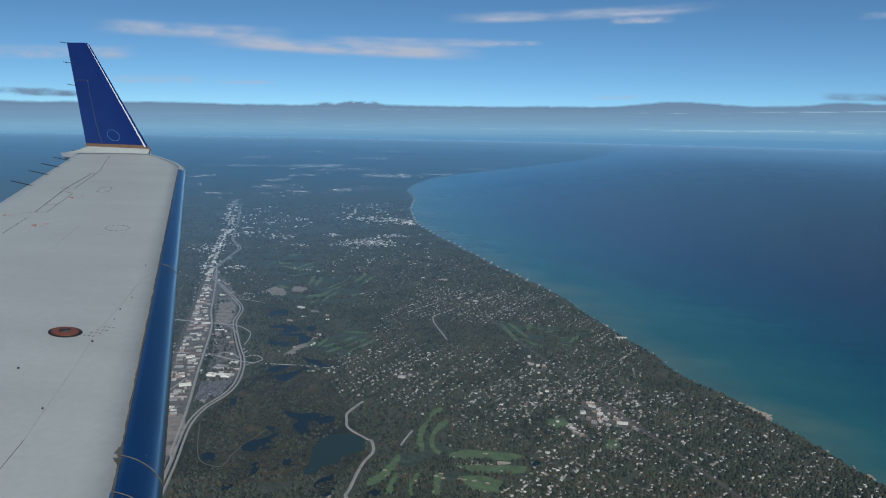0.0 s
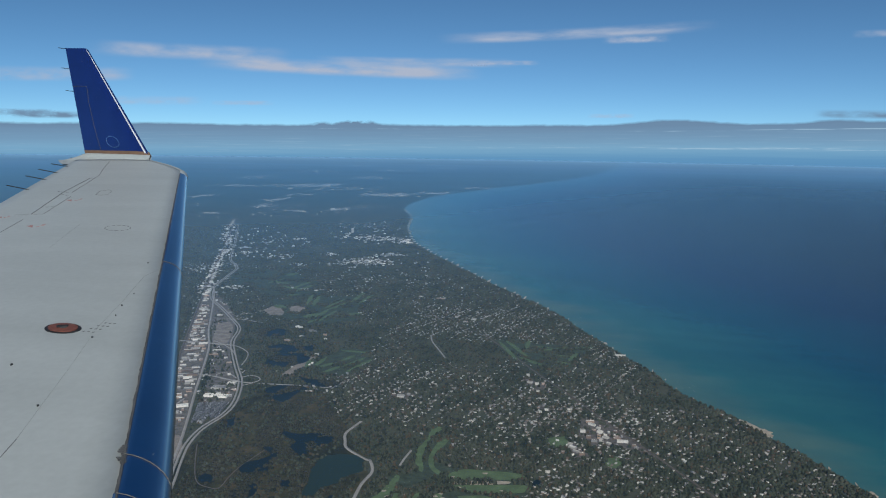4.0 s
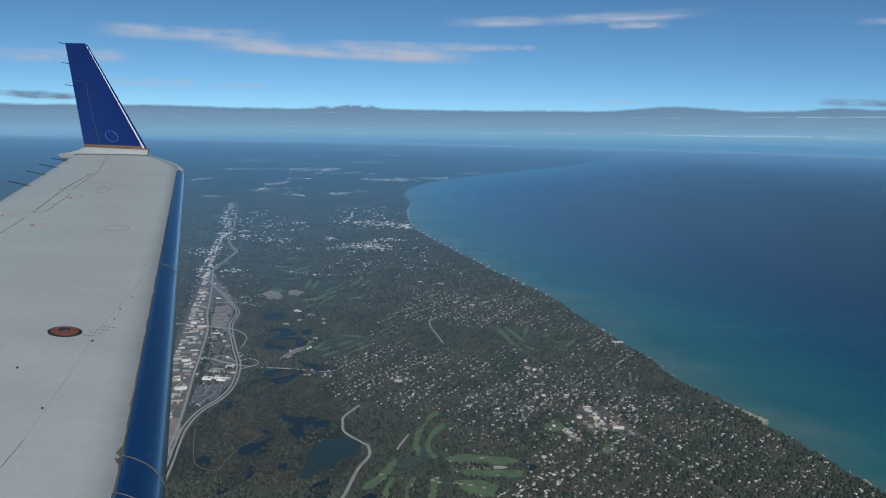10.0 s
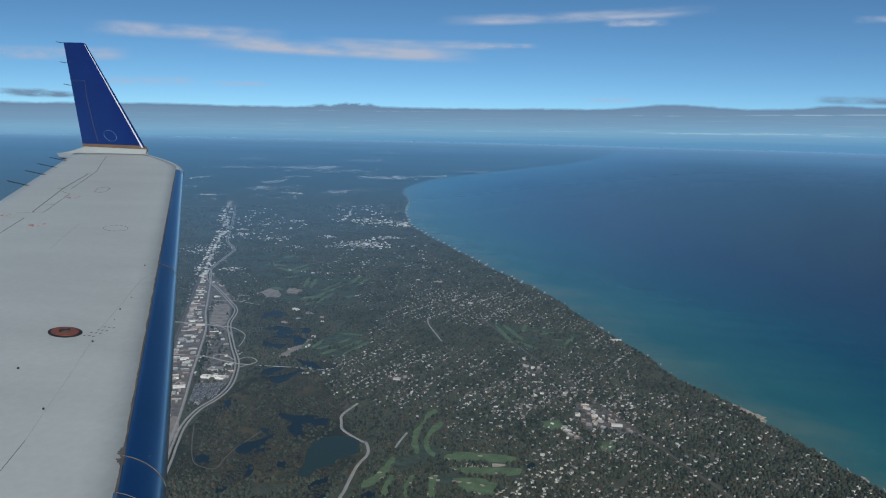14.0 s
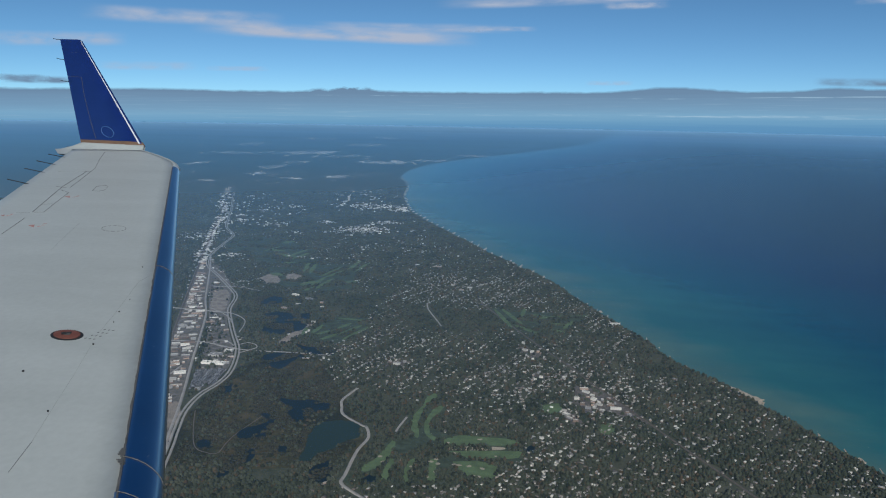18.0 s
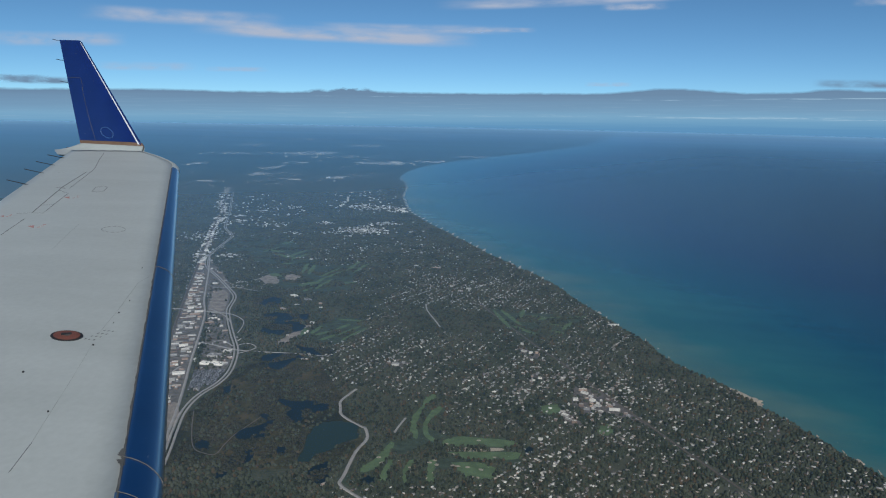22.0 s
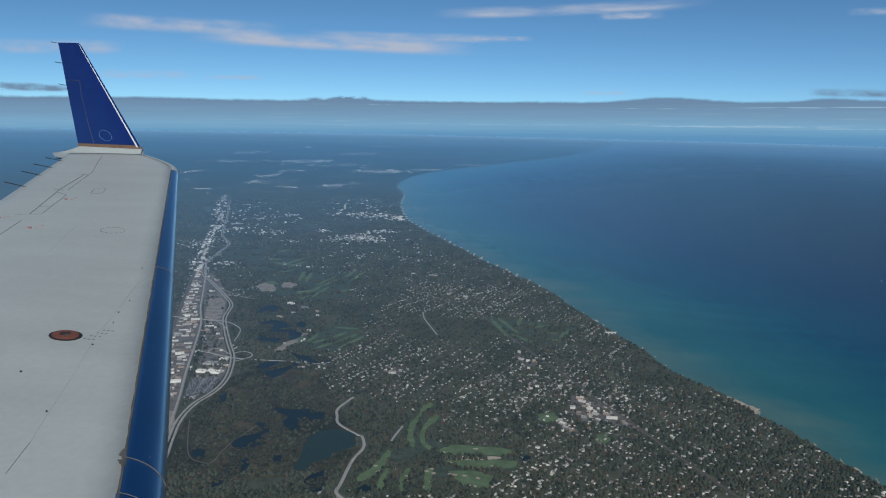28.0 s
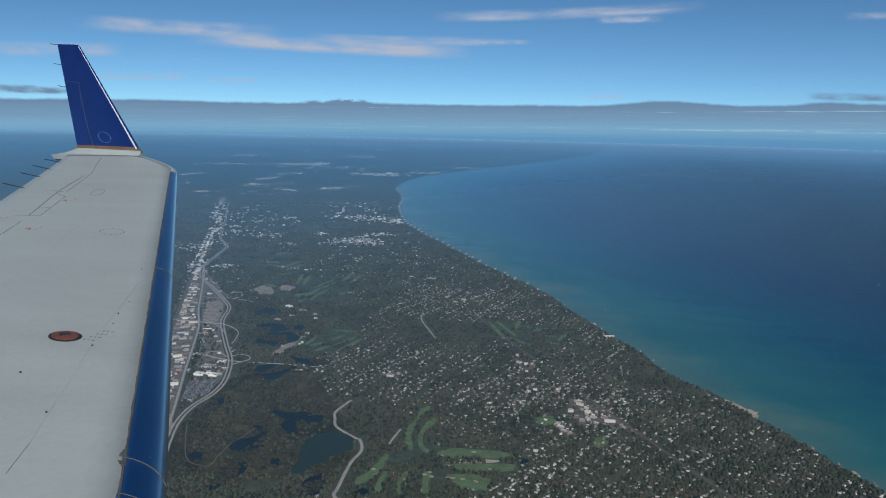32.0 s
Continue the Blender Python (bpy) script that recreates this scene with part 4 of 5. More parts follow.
bushes = bushes[np.array([noise.noise((x * 0.10, y * 0.06, 9.0)) + 0.5 * noise.noise((x * 0.4, y * 0.3, 1.0)) for x, y in bushes]) > -0.05]
crowns("marsh_scrub", bushes, 0.68, MARSH_LEAVES, "brownish scrub and low bushes in the marsh", 0.6)
crowns("marsh_trees", trees[trees_ok & marsh & (r.random(len(trees)) < 0.35)], 0.95, LEAVES, "scattered dark green trees in the marsh", 0.8)
reeds = scatter(-70, 50, 160, 350, 0.8, 29)
reeds = reeds[in_any(reeds, POOLS[2:6] + LAGOONS[:1] + LAGOONS[2:]) & (np.array([noise.noise((x * 0.16, y * 0.09, 2.0)) for x, y in reeds]) > 0.10)]
crowns("reed_islands", reeds, 1.05, MARSH_LEAVES, "olive reed islands standing in the shallow pools", 0.45)
far_trees = np.concatenate([scatter(-540, 90, 557, 784, 2.1, 23), scatter(-940, 0, 784, 1300, 4.0, 27), scatter(-1900, 100, 1300, 2600, 9.0, 28)])
far_trees = far_trees[(far_trees[:, 0] > 100 - 0.80 * far_trees[:, 1]) & on_land(far_trees, 5.0) & (np.random.default_rng(5).random(len(far_trees)) < 0.75)]
clump = np.array([noise.noise((x * 0.02, y * 0.012, 4.0)) for x, y in far_trees])
far_trees = far_trees[clump > -0.25]
first, second = far_trees[:, 1] < 784, far_trees[:, 1] < 1300
crowns("far_woods", far_trees[first], 2.0, LEAVES, "far dark woods between the towns", 0.35)
crowns("far_woods_beyond", far_trees[second & ~first], 3.4, LEAVES, "far dark woods towards the horizon", 0.28)
crowns("far_woods_last", far_trees[~second], 7.0, LEAVES, "far dark woods on the horizon", 0.16)


def house_mesh(w, d, h, roof):
    """Walls and gabled roof of one house, as two bmeshes."""
    a, b = bmesh.new(), bmesh.new()
    p = [(-w / 2, -d / 2), (w / 2, -d / 2), (w / 2, d / 2), (-w / 2, d / 2)]
    low = [a.verts.new((x, y, 0)) for x, y in p]
    top = [a.verts.new((x, y, h)) for x, y in p]
    ridge = [a.verts.new((x, 0, h + roof)) for x in (-w / 2, w / 2)]
    for k in range(4):
        a.faces.new((low[k], low[(k + 1) % 4], top[(k + 1) % 4], top[k]))
    a.faces.new((top[0], ridge[0], top[3]))
    a.faces.new((top[1], top[2], ridge[1]))
    o, t = 0.06, 0.035
    for sgn in (-1, 1):
        e = [(-w / 2 - o, sgn * (d / 2 + o), h - o * roof / (d / 2)), (w / 2 + o, sgn * (d / 2 + o), h - o * roof / (d / 2)), (w / 2 + o, 0, h + roof), (-w / 2 - o, 0, h + roof)]
        lo, up = [b.verts.new(q) for q in e], [b.verts.new((x, y, z + t)) for x, y, z in e]
        b.faces.new(up)
        b.faces.new(lo[::-1])
        for k in range(4):
            b.faces.new((lo[k], lo[(k + 1) % 4], up[(k + 1) % 4], up[k]))
    return a, b


HOUSES = []
for n, (w, d, h, rf, wall, top) in enumerate([(1.15, 0.58, 0.32, 0.2, WALL_PALE, ROOF_DARK), (1.0, 0.55, 0.34, 0.22, WALL_PALE, ROOF_LIGHT), (1.35, 0.62, 0.30, 0.18, WALL_BRICK, ROOF_DARK), (0.8, 0.5, 0.32, 0.18, WALL_PALE, ROOF_DARK), (1.2, 0.62, 0.36, 0.22, WALL_BRICK, ROOF_LIGHT)]):
    a, b = house_mesh(w, d, h, rf)
    HOUSES.append((bm_mesh("house_wall", a, wall), bm_mesh("house_roof", b, top)))
HOUSE_LABELS = ["pale-walled house with a dark shingle roof", "pale-walled house with a light grey roof", "brick house with a dark shingle roof", "small pale house with a dark roof", "brick house with a light grey roof"]


def joined(name, places, kinds, label, category):
    """Houses past the countable ones, joined: walls and roofs keep their own materials."""
    slots = [WALL_PALE, WALL_BRICK, ROOF_DARK, ROOF_LIGHT]
    vs, fs, mi, base = [], [], [], 0
    cache = []
    for wall, roof in HOUSES:
        item = []
        for me in (wall, roof):
            co = np.array([v.co for v in me.vertices], np.float32)
            me.calc_loop_triangles()
            tri = np.array([t.vertices for t in me.loop_triangles], np.int32)
            item.append((co, tri, slots.index(me.materials[0])))
        cache.append(item)
    r = np.random.default_rng(77)
    for (x, y), kind in zip(places, kinds):
        a, s = r.choice([1.05, 1.35, 1.35 + math.pi / 2, 1.05 + math.pi / 2]) + r.normal(0, 0.1), r.uniform(0.5, 0.98) * (1.0 if y < 300 else 0.76)
        c, q = math.cos(a) * s, math.sin(a) * s
        for co, tri, slot in cache[kind]:
            vs.append(np.stack([x + co[:, 0] * c - co[:, 1] * q, y + co[:, 0] * q + co[:, 1] * c, co[:, 2] * s], 1))
            fs.append(tri + base)
            mi.append(np.full(len(tri), slot))
            base += len(co)
    me = mesh_from(name, np.concatenate(vs), np.concatenate(fs), None, slots=slots, index=np.concatenate(mi))
    return tagged(new(name, me), label, category, kind="stuff")


r = np.random.default_rng(41)
kinds = r.choice(5, len(homes), p=[0.25, 0.26, 0.15, 0.2, 0.14])
order = np.argsort(np.hypot(homes[:, 0] - 130, homes[:, 1] - 130))
single = order[:280]
joined("house_rows", homes[order[280:]], kinds[order[280:]], "pale and brick suburban houses among the trees", "houses")

# ---- larger buildings ----
def block(name, w, d, h, wall, roof, label, x, y, a, group="", units=2, seed=0):
    """A flat-roofed building: walls with a parapet, a roof deck set below it, and roof units."""
    thing = tagged(new(name), label, "building", group)
    thing.matrix_world = pose(x, y, 0.0, 0, 0, math.degrees(a))
    b = bmesh.new()
    rim = 0.06
    o = [(-w / 2, -d / 2), (w / 2, -d / 2), (w / 2, d / 2), (-w / 2, d / 2)]
    q = [(px - math.copysign(rim, px), py - math.copysign(rim, py)) for px, py in o]
    rings = [[b.verts.new((px, py, z)) for px, py in s] for s, z in ((o, -0.05), (o, h), (q, h), (q, h - 0.08))]
    for s, t in zip(rings, rings[1:]):
        for k in range(4):
            b.faces.new((s[k], s[(k + 1) % 4], t[(k + 1) % 4], t[k]))
    part("wall", b, wall, thing)
    b = bmesh.new()
    b.faces.new([b.verts.new((px, py, h - 0.07)) for px, py in q])
    b.faces.new([b.verts.new((px, py, h - 0.10)) for px, py in q][::-1])
    part("roof", b, roof, thing)
    g = random.Random(seed)
    for _ in range(units):
        b = bmesh.new()
        bmesh.ops.create_cube(b, size=1.0)
        u = g.uniform(0.14, 0.3)
        bmesh.ops.transform(b, verts=b.verts, matrix=Matrix.Translation((g.uniform(-0.35, 0.35) * w, g.uniform(-0.35, 0.35) * d, h - 0.07 + u * 0.3)) @ Matrix.Diagonal((u * 1.4, u, u * 0.6, 1)))
        bmesh.ops.bevel(b, geom=list(b.edges), offset=0.015, segments=1, affect="EDGES")
        part("roof_unit", b, WALL_PALE, thing)
    return thing


g = random.Random(9)
taken = []


def fits(x, y, s):
    if any(math.hypot(x - a, y - b) < (s + c) * 0.52 for a, b, c in taken):
        return False
    taken.append((x, y, s))
    return True


# warehouses in rows across the strip between railway and highway
made = 0
rail, way = np.array(curve_through(RAIL_A, 10)), np.array(curve_through(HIGHWAY, 10))
y = 154.0
while y < 418:
    y += g.uniform(1.5, 3.6)
    x0, x1 = float(np.interp(y, rail[::-1, 1], rail[::-1, 0])) + 1.3, float(np.interp(y, way[::-1, 1], way[::-1, 0])) - 1.3
    x = x0 + g.uniform(0.0, 0.8)
    while x < x1 - 1.2:
        w, d = min(g.choice([0.9, 1.3, 1.8, 2.4, 3.2, 4.2]) * g.uniform(0.8, 1.2), x1 - x), g.uniform(0.7, 2.4)
        p = np.array([(x + w / 2, y + g.uniform(-0.9, 0.9))])
        if g.random() < 0.72 and w > 0.8 and not in_any(p, BARE_LOTS)[0] and min(away(p, line)[0] - k for line, k in ROADS) > 1.1:
            fits(*p[0], w * 0.5)
            block("warehouse", w * 0.92, d, g.uniform(0.4, 0.7), WALL_PALE if g.random() < 0.6 else WALL_BRICK, ROOF_PALE if made % 3 else ROOF_DARK, "low warehouse with a pale flat roof by the highway" if made % 3 else "low warehouse with a grey flat roof by the highway", *p[0], g.gauss(0.52, 0.05), "warehouses of the strip", g.choice([0, 1, 2]), made)
            made += 1
        x += w + g.uniform(0.5, 1.4)
# halls and yards between highway and expressway
lot = np.array(EAST_STRIP)
count = 0
for _ in range(900):
    x, y = g.uniform(lot[:, 0].min(), lot[:, 0].max()), g.uniform(lot[:, 1].min(), lot[:, 1].max())
    p = np.array([(x, y)])
    w, d = g.choice([1.0, 1.4, 1.9, 2.6, 3.4]) * g.uniform(0.8, 1.2), g.uniform(0.7, 1.8)
    if count >= 46 or not inside(p, EAST_STRIP)[0] or in_any(p, [*BARE_LOTS, CAR_PARK])[0] or min(away(p, line)[0] - k for line, k in ROADS) < w * 0.45 or not fits(x, y, w * 0.9):
        continue
    block("warehouse", w, d, g.uniform(0.35, 0.65), WALL_PALE if g.random() < 0.6 else WALL_BRICK, ROOF_PALE if count % 4 else ROOF_DARK, "low pale-roofed trade building beside the expressway" if count % 4 else "low grey-roofed trade building beside the expressway", x, y, g.gauss(0.45, 0.08), "warehouses of the strip", g.choice([0, 1, 2]), 500 + count)
    count += 1
# plant between highway and expressway
for x, y, w, d, a in [(-30.5, 242.7, 8.8, 2.4, 0.12), (-34.8, 251.4, 4.6, 3.1, 0.12), (-32.6, 257.5, 3.1, 2.0, 0.12), (-21.2, 217.2, 1.7, 1.1, 0.12)]:
    fits(x, y, w)
    block("warehouse", w, d, 0.75, WALL_PALE, ROOF_PALE, "large white-roofed hall beside the car park", x, y, a, "halls by the car park", 4, int(w * 10))
# town centres
for n, (x, y, w, d) in enumerate(CENTRE + OUTLYING):
    fits(x, y, w)
    block("town_building", w * 0.72, d * 0.75, g.uniform(0.5, 0.85), WALL_PALE if n % 3 else WALL_BRICK, ROOF_DARK if n % 4 == 3 else ROOF_PALE, "grey-roofed building in the suburb's centre among trees" if n % 4 == 3 else "flat white-roofed building in the suburb's centre among trees", x, y, g.choice([0.12, 0.2, 1.05 - math.pi / 2]), "town centre buildings", g.choice([1, 2, 3]), n)
TOWNS = [(168, 160, 8), (-21, 288, 5), (109, 244, 22), (100, 230, 10), (81, 289, 7), (88, 268, 5)]
for cx, cy, count in TOWNS:
    for _ in range(count * 8):
        x, y = cx + g.gauss(0, 4.0), cy + g.gauss(0, 4.5)
        p = np.array([(x, y)])
        w, d = g.uniform(0.6, 1.5), g.uniform(0.5, 1.0)
        if count <= 0 or not on_land(p, 6)[0] or min(away(p, line)[0] - k for line, k in ROADS) < w * 0.6 or not fits(x, y, w):
            continue
        count -= 1
        block("town_building", w, d, g.uniform(0.4, 0.7), WALL_PALE if g.random() < 0.5 else WALL_BRICK, ROOF_PALE, "small flat-roofed building in the suburb's centre among trees", x, y, 0.15 + g.choice([0, math.pi / 2]), "town centre buildings", g.choice([0, 1]), int(x * 7))
block("shore_villa", 4.7, 1.4, 0.8, WALL_PALE, ROOF_PALE, "long white building on the wooded shore", 110.6, 343.5, 0.15, "", 2, 5)
block("tower_block", 2.4, 2.4, 5.0, WALL_PALE, ROOF_PALE, "tall pale tower block in a far town", -175, 754, 0.3, "", 1, 6)

# far towns: pale roofs too many to count
# middle, half breadth east and north, count
FAR = [(-909, 1943, 39, 112, 60), (-744, 1514, 32, 46, 40), (-614, 1593, 49, 96, 130), (-581, 1651, 18, 50, 40), (-624, 1188, 12, 45, 30), (-464, 1161, 12, 53, 45), (-424, 1034, 9, 32, 35), (-487, 1303, 19, 49, 30), (-335, 1371, 40, 66, 110), (-270, 1457, 28, 36, 40), (-634, 2074, 49, 115, 50), (-874, 3722, 43, 235, 30), (-682, 3094, 47, 81, 25), (-298, 1027, 11, 39, 35), (-348, 976, 13, 9, 20), (-425, 901, 16, 8, 20), (-496, 1520, 72, 106, 50), (-225, 1677, 50, 47, 30), (-1290, 2363, 61, 115, 30), (-959, 2460, 99, 113, 40), (-756, 2714, 84, 128, 40), (-1413, 2828, 95, 119, 30), (-1148, 3268, 103, 144, 30)]
NEARER = [(-135, 714, 28, 37, 150), (-97, 707, 12, 22, 70), (-93, 567, 16, 24, 190), (-86, 611, 7, 13, 40), (-134, 597, 6, 10, 22), (-111, 547, 11, 9, 40), (-132, 537, 7, 6, 20), (-172, 570, 10, 16, 30), (-219, 650, 3, 8, 10), (-204, 686, 6, 9, 14), (-220, 610, 6, 8, 16), (-206, 580, 6, 14, 22), (-192, 498, 9, 16, 60), (-133, 437, 9, 8, 40), (-175, 743, 3, 20, 10), (-194, 807, 19, 18, 14), (-86, 445, 9, 4, 10)]
vs, fs, base = [], [], 0
r = np.random.default_rng(51)
cube = np.array([(x, y, z) for z in (0, 1) for x, y in ((-0.5, -0.5), (0.5, -0.5), (0.5, 0.5), (-0.5, 0.5))])
quads = np.array([(4, 5, 6, 7), (0, 1, 5, 4), (1, 2, 6, 5), (2, 3, 7, 6), (3, 0, 4, 7)])
for x, y, sx, sy, count in FAR + NEARER:
    far = max(1.0, y / 530)
    for _ in range(count):
        q = np.array([x + r.normal(0, 0.66) * sx, y + r.normal(0, 0.42) * sy])
        if not on_land(q[None], 5)[0]:
            continue
        w = r.uniform(0.55, 1.8 if far < 1.6 else 2.6) * far ** (0.6 if far < 1.6 else 1.0)
        size = (w * r.uniform(0.7, 2.2), w * r.uniform(0.4, 1.0), r.uniform(0.35, 0.7) * far**0.5)
        vs.append(cube * size + (*q, 0))
        fs.append(quads + base)
        base += 8
spread = np.stack([r.uniform(-560, 20, 2400), r.uniform(480, 1250, 2400)], 1)
thick = np.array([noise.noise((x * 0.012, y * 0.008, 2.0)) for x, y in spread])
spread = spread[(thick > 0.12) & on_land(spread, 8)]
for q in spread:
    w = r.uniform(0.45, 1.15)
    vs.append(cube * (w * 1.7, w * r.uniform(0.6, 1.2), r.uniform(0.4, 0.7)) + (*q, 0.4))
    fs.append(quads + base)
    base += 8
axis_line = curve_through([(-138, 408), (-184, 500), (-232, 597), (-286, 696), (-360, 834)])
for _ in range(330):
    n = r.integers(0, len(axis_line) - 1)
    q = np.array(axis_line[n]) + (np.array(axis_line[n + 1]) - axis_line[n]) * r.random() + r.normal(0, 2.4, 2)
    if not on_land(q[None], 8)[0]:
        continue
    w = r.uniform(0.8, 2.4)
    vs.append(cube * (w, w * r.uniform(0.5, 1.3), r.uniform(0.5, 0.9)) + (*q, 0))
    fs.append(quads + base)
    base += 8
tagged(new("far_town_roofs", mesh_from("far_town_roofs", np.concatenate(vs), np.concatenate(fs), ROOF_PALE)), "pale flat roofs of far towns and malls", "buildings", kind="stuff")

# parked cars
vs, fs, base = [], [], 0
for row in np.arange(214, 242, 1.0):
    for x in np.arange(-36, -14, 0.21):
        q = np.array([(x, row)])
        if inside(q, CAR_PARK)[0] and r.random() < 0.62:
            vs.append(cube * (0.12, 0.28, 0.09) + (x, row, 0.06))
            fs.append(quads + base)
            base += 8
tagged(new("parked_cars", mesh_from("parked_cars", np.concatenate(vs), np.concatenate(fs), CAR_PAINT)), "rows of parked cars on the asphalt", "cars", kind="stuff")

# beach below the bluff
for x, y, l, w in [(160, 264, 7.5, 1.7), (184, 223, 4, 0.8), (195, 198, 5, 0.9), (208, 173, 5, 0.9), (217, 156, 5, 1.0), (98, 368, 4, 0.9), (42, 475, 6, 1.6)] + [(0, float(v), random.Random(int(v)).uniform(1.5, 5.0), random.Random(int(v) + 1).uniform(0.12, 0.3)) for v in range(140, 590, 11)] + [(0, float(v), random.Random(v).uniform(5.0, 15.0), random.Random(v + 1).uniform(0.5, 1.2)) for v in range(440, 1080, 13)]:
    shore = float(np.interp(y, coast[:, 1], coast[:, 0]))
    b = bmesh.new()
    ring = [(shore + 0.4 + w * math.cos(u) * (1.5 if math.sin(u) < 0 else 0.9), y + l * 0.5 * math.sin(u)) for u in np.linspace(0, 2 * math.pi, 15)[:-1]]
    top = [b.verts.new((px, py, -0.58)) for px, py in ring]
    low = [b.verts.new((px + (px - shore) * 0.25, py, -0.95)) for px, py in ring]
    b.faces.new(top)
    for k in range(len(top)):
        b.faces.new((top[k], top[(k + 1) % len(top)], low[(k + 1) % len(top)], low[k]))
    structure("ground_beach", bm_mesh("beach", b, SAND), "narrow pale sand beach at the lake", "beach")

# sand spit with a short groyne
b = bmesh.new()
ring = [(150.7, 276.4), (154.0, 273.9), (157.2, 269.8), (159.7, 265.7), (162.1, 264.9), (159.2, 262.4), (156.6, 263.6), (153.5, 268.1), (151.0, 271.8)]
top = [b.verts.new((px, py, -0.42)) for px, py in ring]
low = [b.verts.new((px + 0.25 * math.cos(n), py + 0.25 * math.sin(n), -0.95)) for n, (px, py) in enumerate(ring)]
b.faces.new(top)
for k in range(len(top)):
    b.faces.new((top[k], top[(k + 1) % len(top)], low[(k + 1) % len(top)], low[k]))
bmesh.ops.recalc_face_normals(b, faces=b.faces)
structure("ground_beach_spit", bm_mesh("beach_spit", b, SAND), "pale sand spit running out into the lake", "beach")

# small boats far out
for x, y in [(300, 382), (318, 414), (272, 528)]:
    b = bmesh.new()
    hull = [(-0.5, -0.16, 0), (0.3, -0.16, 0), (0.6, 0, 0), (0.3, 0.16, 0), (-0.5, 0.16, 0)]
    up, lo = [b.verts.new((px, py * 1.2, 0.16)) for px, py, _ in hull], [b.verts.new((px * 0.85, py * 0.7, -0.04)) for px, py, _ in hull]
    b.faces.new(up)
    b.faces.new(lo[::-1])
    for k in range(5):
        b.faces.new((lo[k], lo[(k + 1) % 5], up[(k + 1) % 5], up[k]))
    boat = tagged(new("boat"), "small white boat on the lake", "boat", "boats on the lake")
    boat.matrix_world = pose(x, y, -0.66, 0, 0, 40)
    part("hull", b, WALL_PALE, boat)
    b = bmesh.new()
    bmesh.ops.create_cube(b, size=0.2)
    bmesh.ops.translate(b, verts=b.verts, vec=(-0.1, 0, 0.24))
    part("cabin", b, WALL_PALE, boat)

# ---- the countable houses ----
for n in single:
    x, y = homes[n]
    k = int(kinds[n])
    thing = tagged(new("house"), HOUSE_LABELS[k] + " among trees", "house", "suburban houses")
    thing.matrix_world = pose(x, y, 0, 0, 0, math.degrees(r.choice([1.05, 1.05 + math.pi / 2]) + r.normal(0, 0.08))) @ Matrix.Scale(r.uniform(0.55, 0.92), 4)
    part("wall", HOUSES[k][0], None, thing)
    part("roof", HOUSES[k][1], None, thing)

# ---- the aircraft wing ----
def wing_paint():
    m = Nodes("wing_grey_paint")
    p = m.add("TexCoord").outputs["Object"]
    dirt = m.noise(m.scaled(p, 0.8, 3.0, 1), 1.0, 5, 0.6)
    fine = m.noise(p, 30.0, 3)
    c = m.ramp(dirt, [(0.3, (0.405, 0.425, 0.410)), (0.55, (0.445, 0.467, 0.452)), (0.75, (0.472, 0.494, 0.479))])
    c = m.mix(1.0, c, m.ramp(fine, [(0.3, (0.95, 0.95, 0.95)), (0.7, (1.03, 1.03, 1.03))]), "MULTIPLY")
    m.set(Base_Color=c, Roughness=0.42, Specular_IOR_Level=0.35)
    m.bump(m.noise(m.scaled(p, 2.0, 2.0, 1), 1.0, 2), 0.06, 0.02)
    return m.mat


def blue_paint(name, colour, rough):
    m = Nodes(name)
    p = m.add("TexCoord").outputs["Object"]
    n = m.noise(p, 3.0, 5, 0.6)
    chips = m.noise(p, 60.0, 2)
    c = m.mix(1.0, colour, m.ramp(n, [(0.3, (0.8, 0.82, 0.85)), (0.7, (1.15, 1.12, 1.1))]), "MULTIPLY")
    c = m.mix(m.ramp(chips, [(0.74, (0, 0, 0)), (0.78, (1, 1, 1))]), c, (0.25, 0.26, 0.28))
    m.set(Base_Color=c, Roughness=rough, Specular_IOR_Level=0.6, Coat_Weight=1.0, Coat_Roughness=0.10, Coat_IOR=1.7)
    m.bump(m.noise(p, 8.0, 3), 0.05, 0.01)
    return m.mat


WING = wing_paint()
BLUE = blue_paint("blue_edge_paint", (0.006, 0.032, 0.115), 0.3)
FIN_BLUE = blue_paint("deep_blue_fin_paint", (0.007, 0.019, 0.135), 0.28)
# pale tone painted in for the highlight along the winglet's front edge
GLINT_METAL = painted("pale_glint_metal", (0.85, 0.85, 0.85), 0.45, 0.06, 6.0, 0.25)
BRONZE = painted("bronze_stripe", (0.19, 0.115, 0.07), 0.5, 0.15, 6.0)
SEAM = painted("dark_seam", (0.15, 0.15, 0.15), 0.8, 0.3, 12.0)
FAINT_SEAM = painted("faint_seam", (0.31, 0.32, 0.31), 0.7, 0.3, 12.0)
SEALANT = painted("tan_sealant", (0.085, 0.085, 0.085), 0.8, 0.25, 12.0)
JOINT = painted("tan_joint", (0.15, 0.14, 0.125), 0.7, 0.4, 30.0)
RED = painted("faded_red_print", (0.40, 0.20, 0.18), 0.7, 0.2, 20.0)
CAP_RED = painted("rusty_red_cap", (0.17, 0.062, 0.042), 0.6, 0.3, 14.0)
BLACK = painted("black_rubber", (0.02, 0.02, 0.022), 0.6, 0.3, 12.0)
RING_BLUE = painted("pale_blue_ring", (0.10, 0.20, 0.42), 0.4, 0.2, 15.0)

wing = tagged(new("aircraft_wing"), "grey jet wing with a blue leading edge and blue winglet", "aircraft wing")
wing.matrix_world = pose(*EYE, -1.454, 0.041, -0.057)


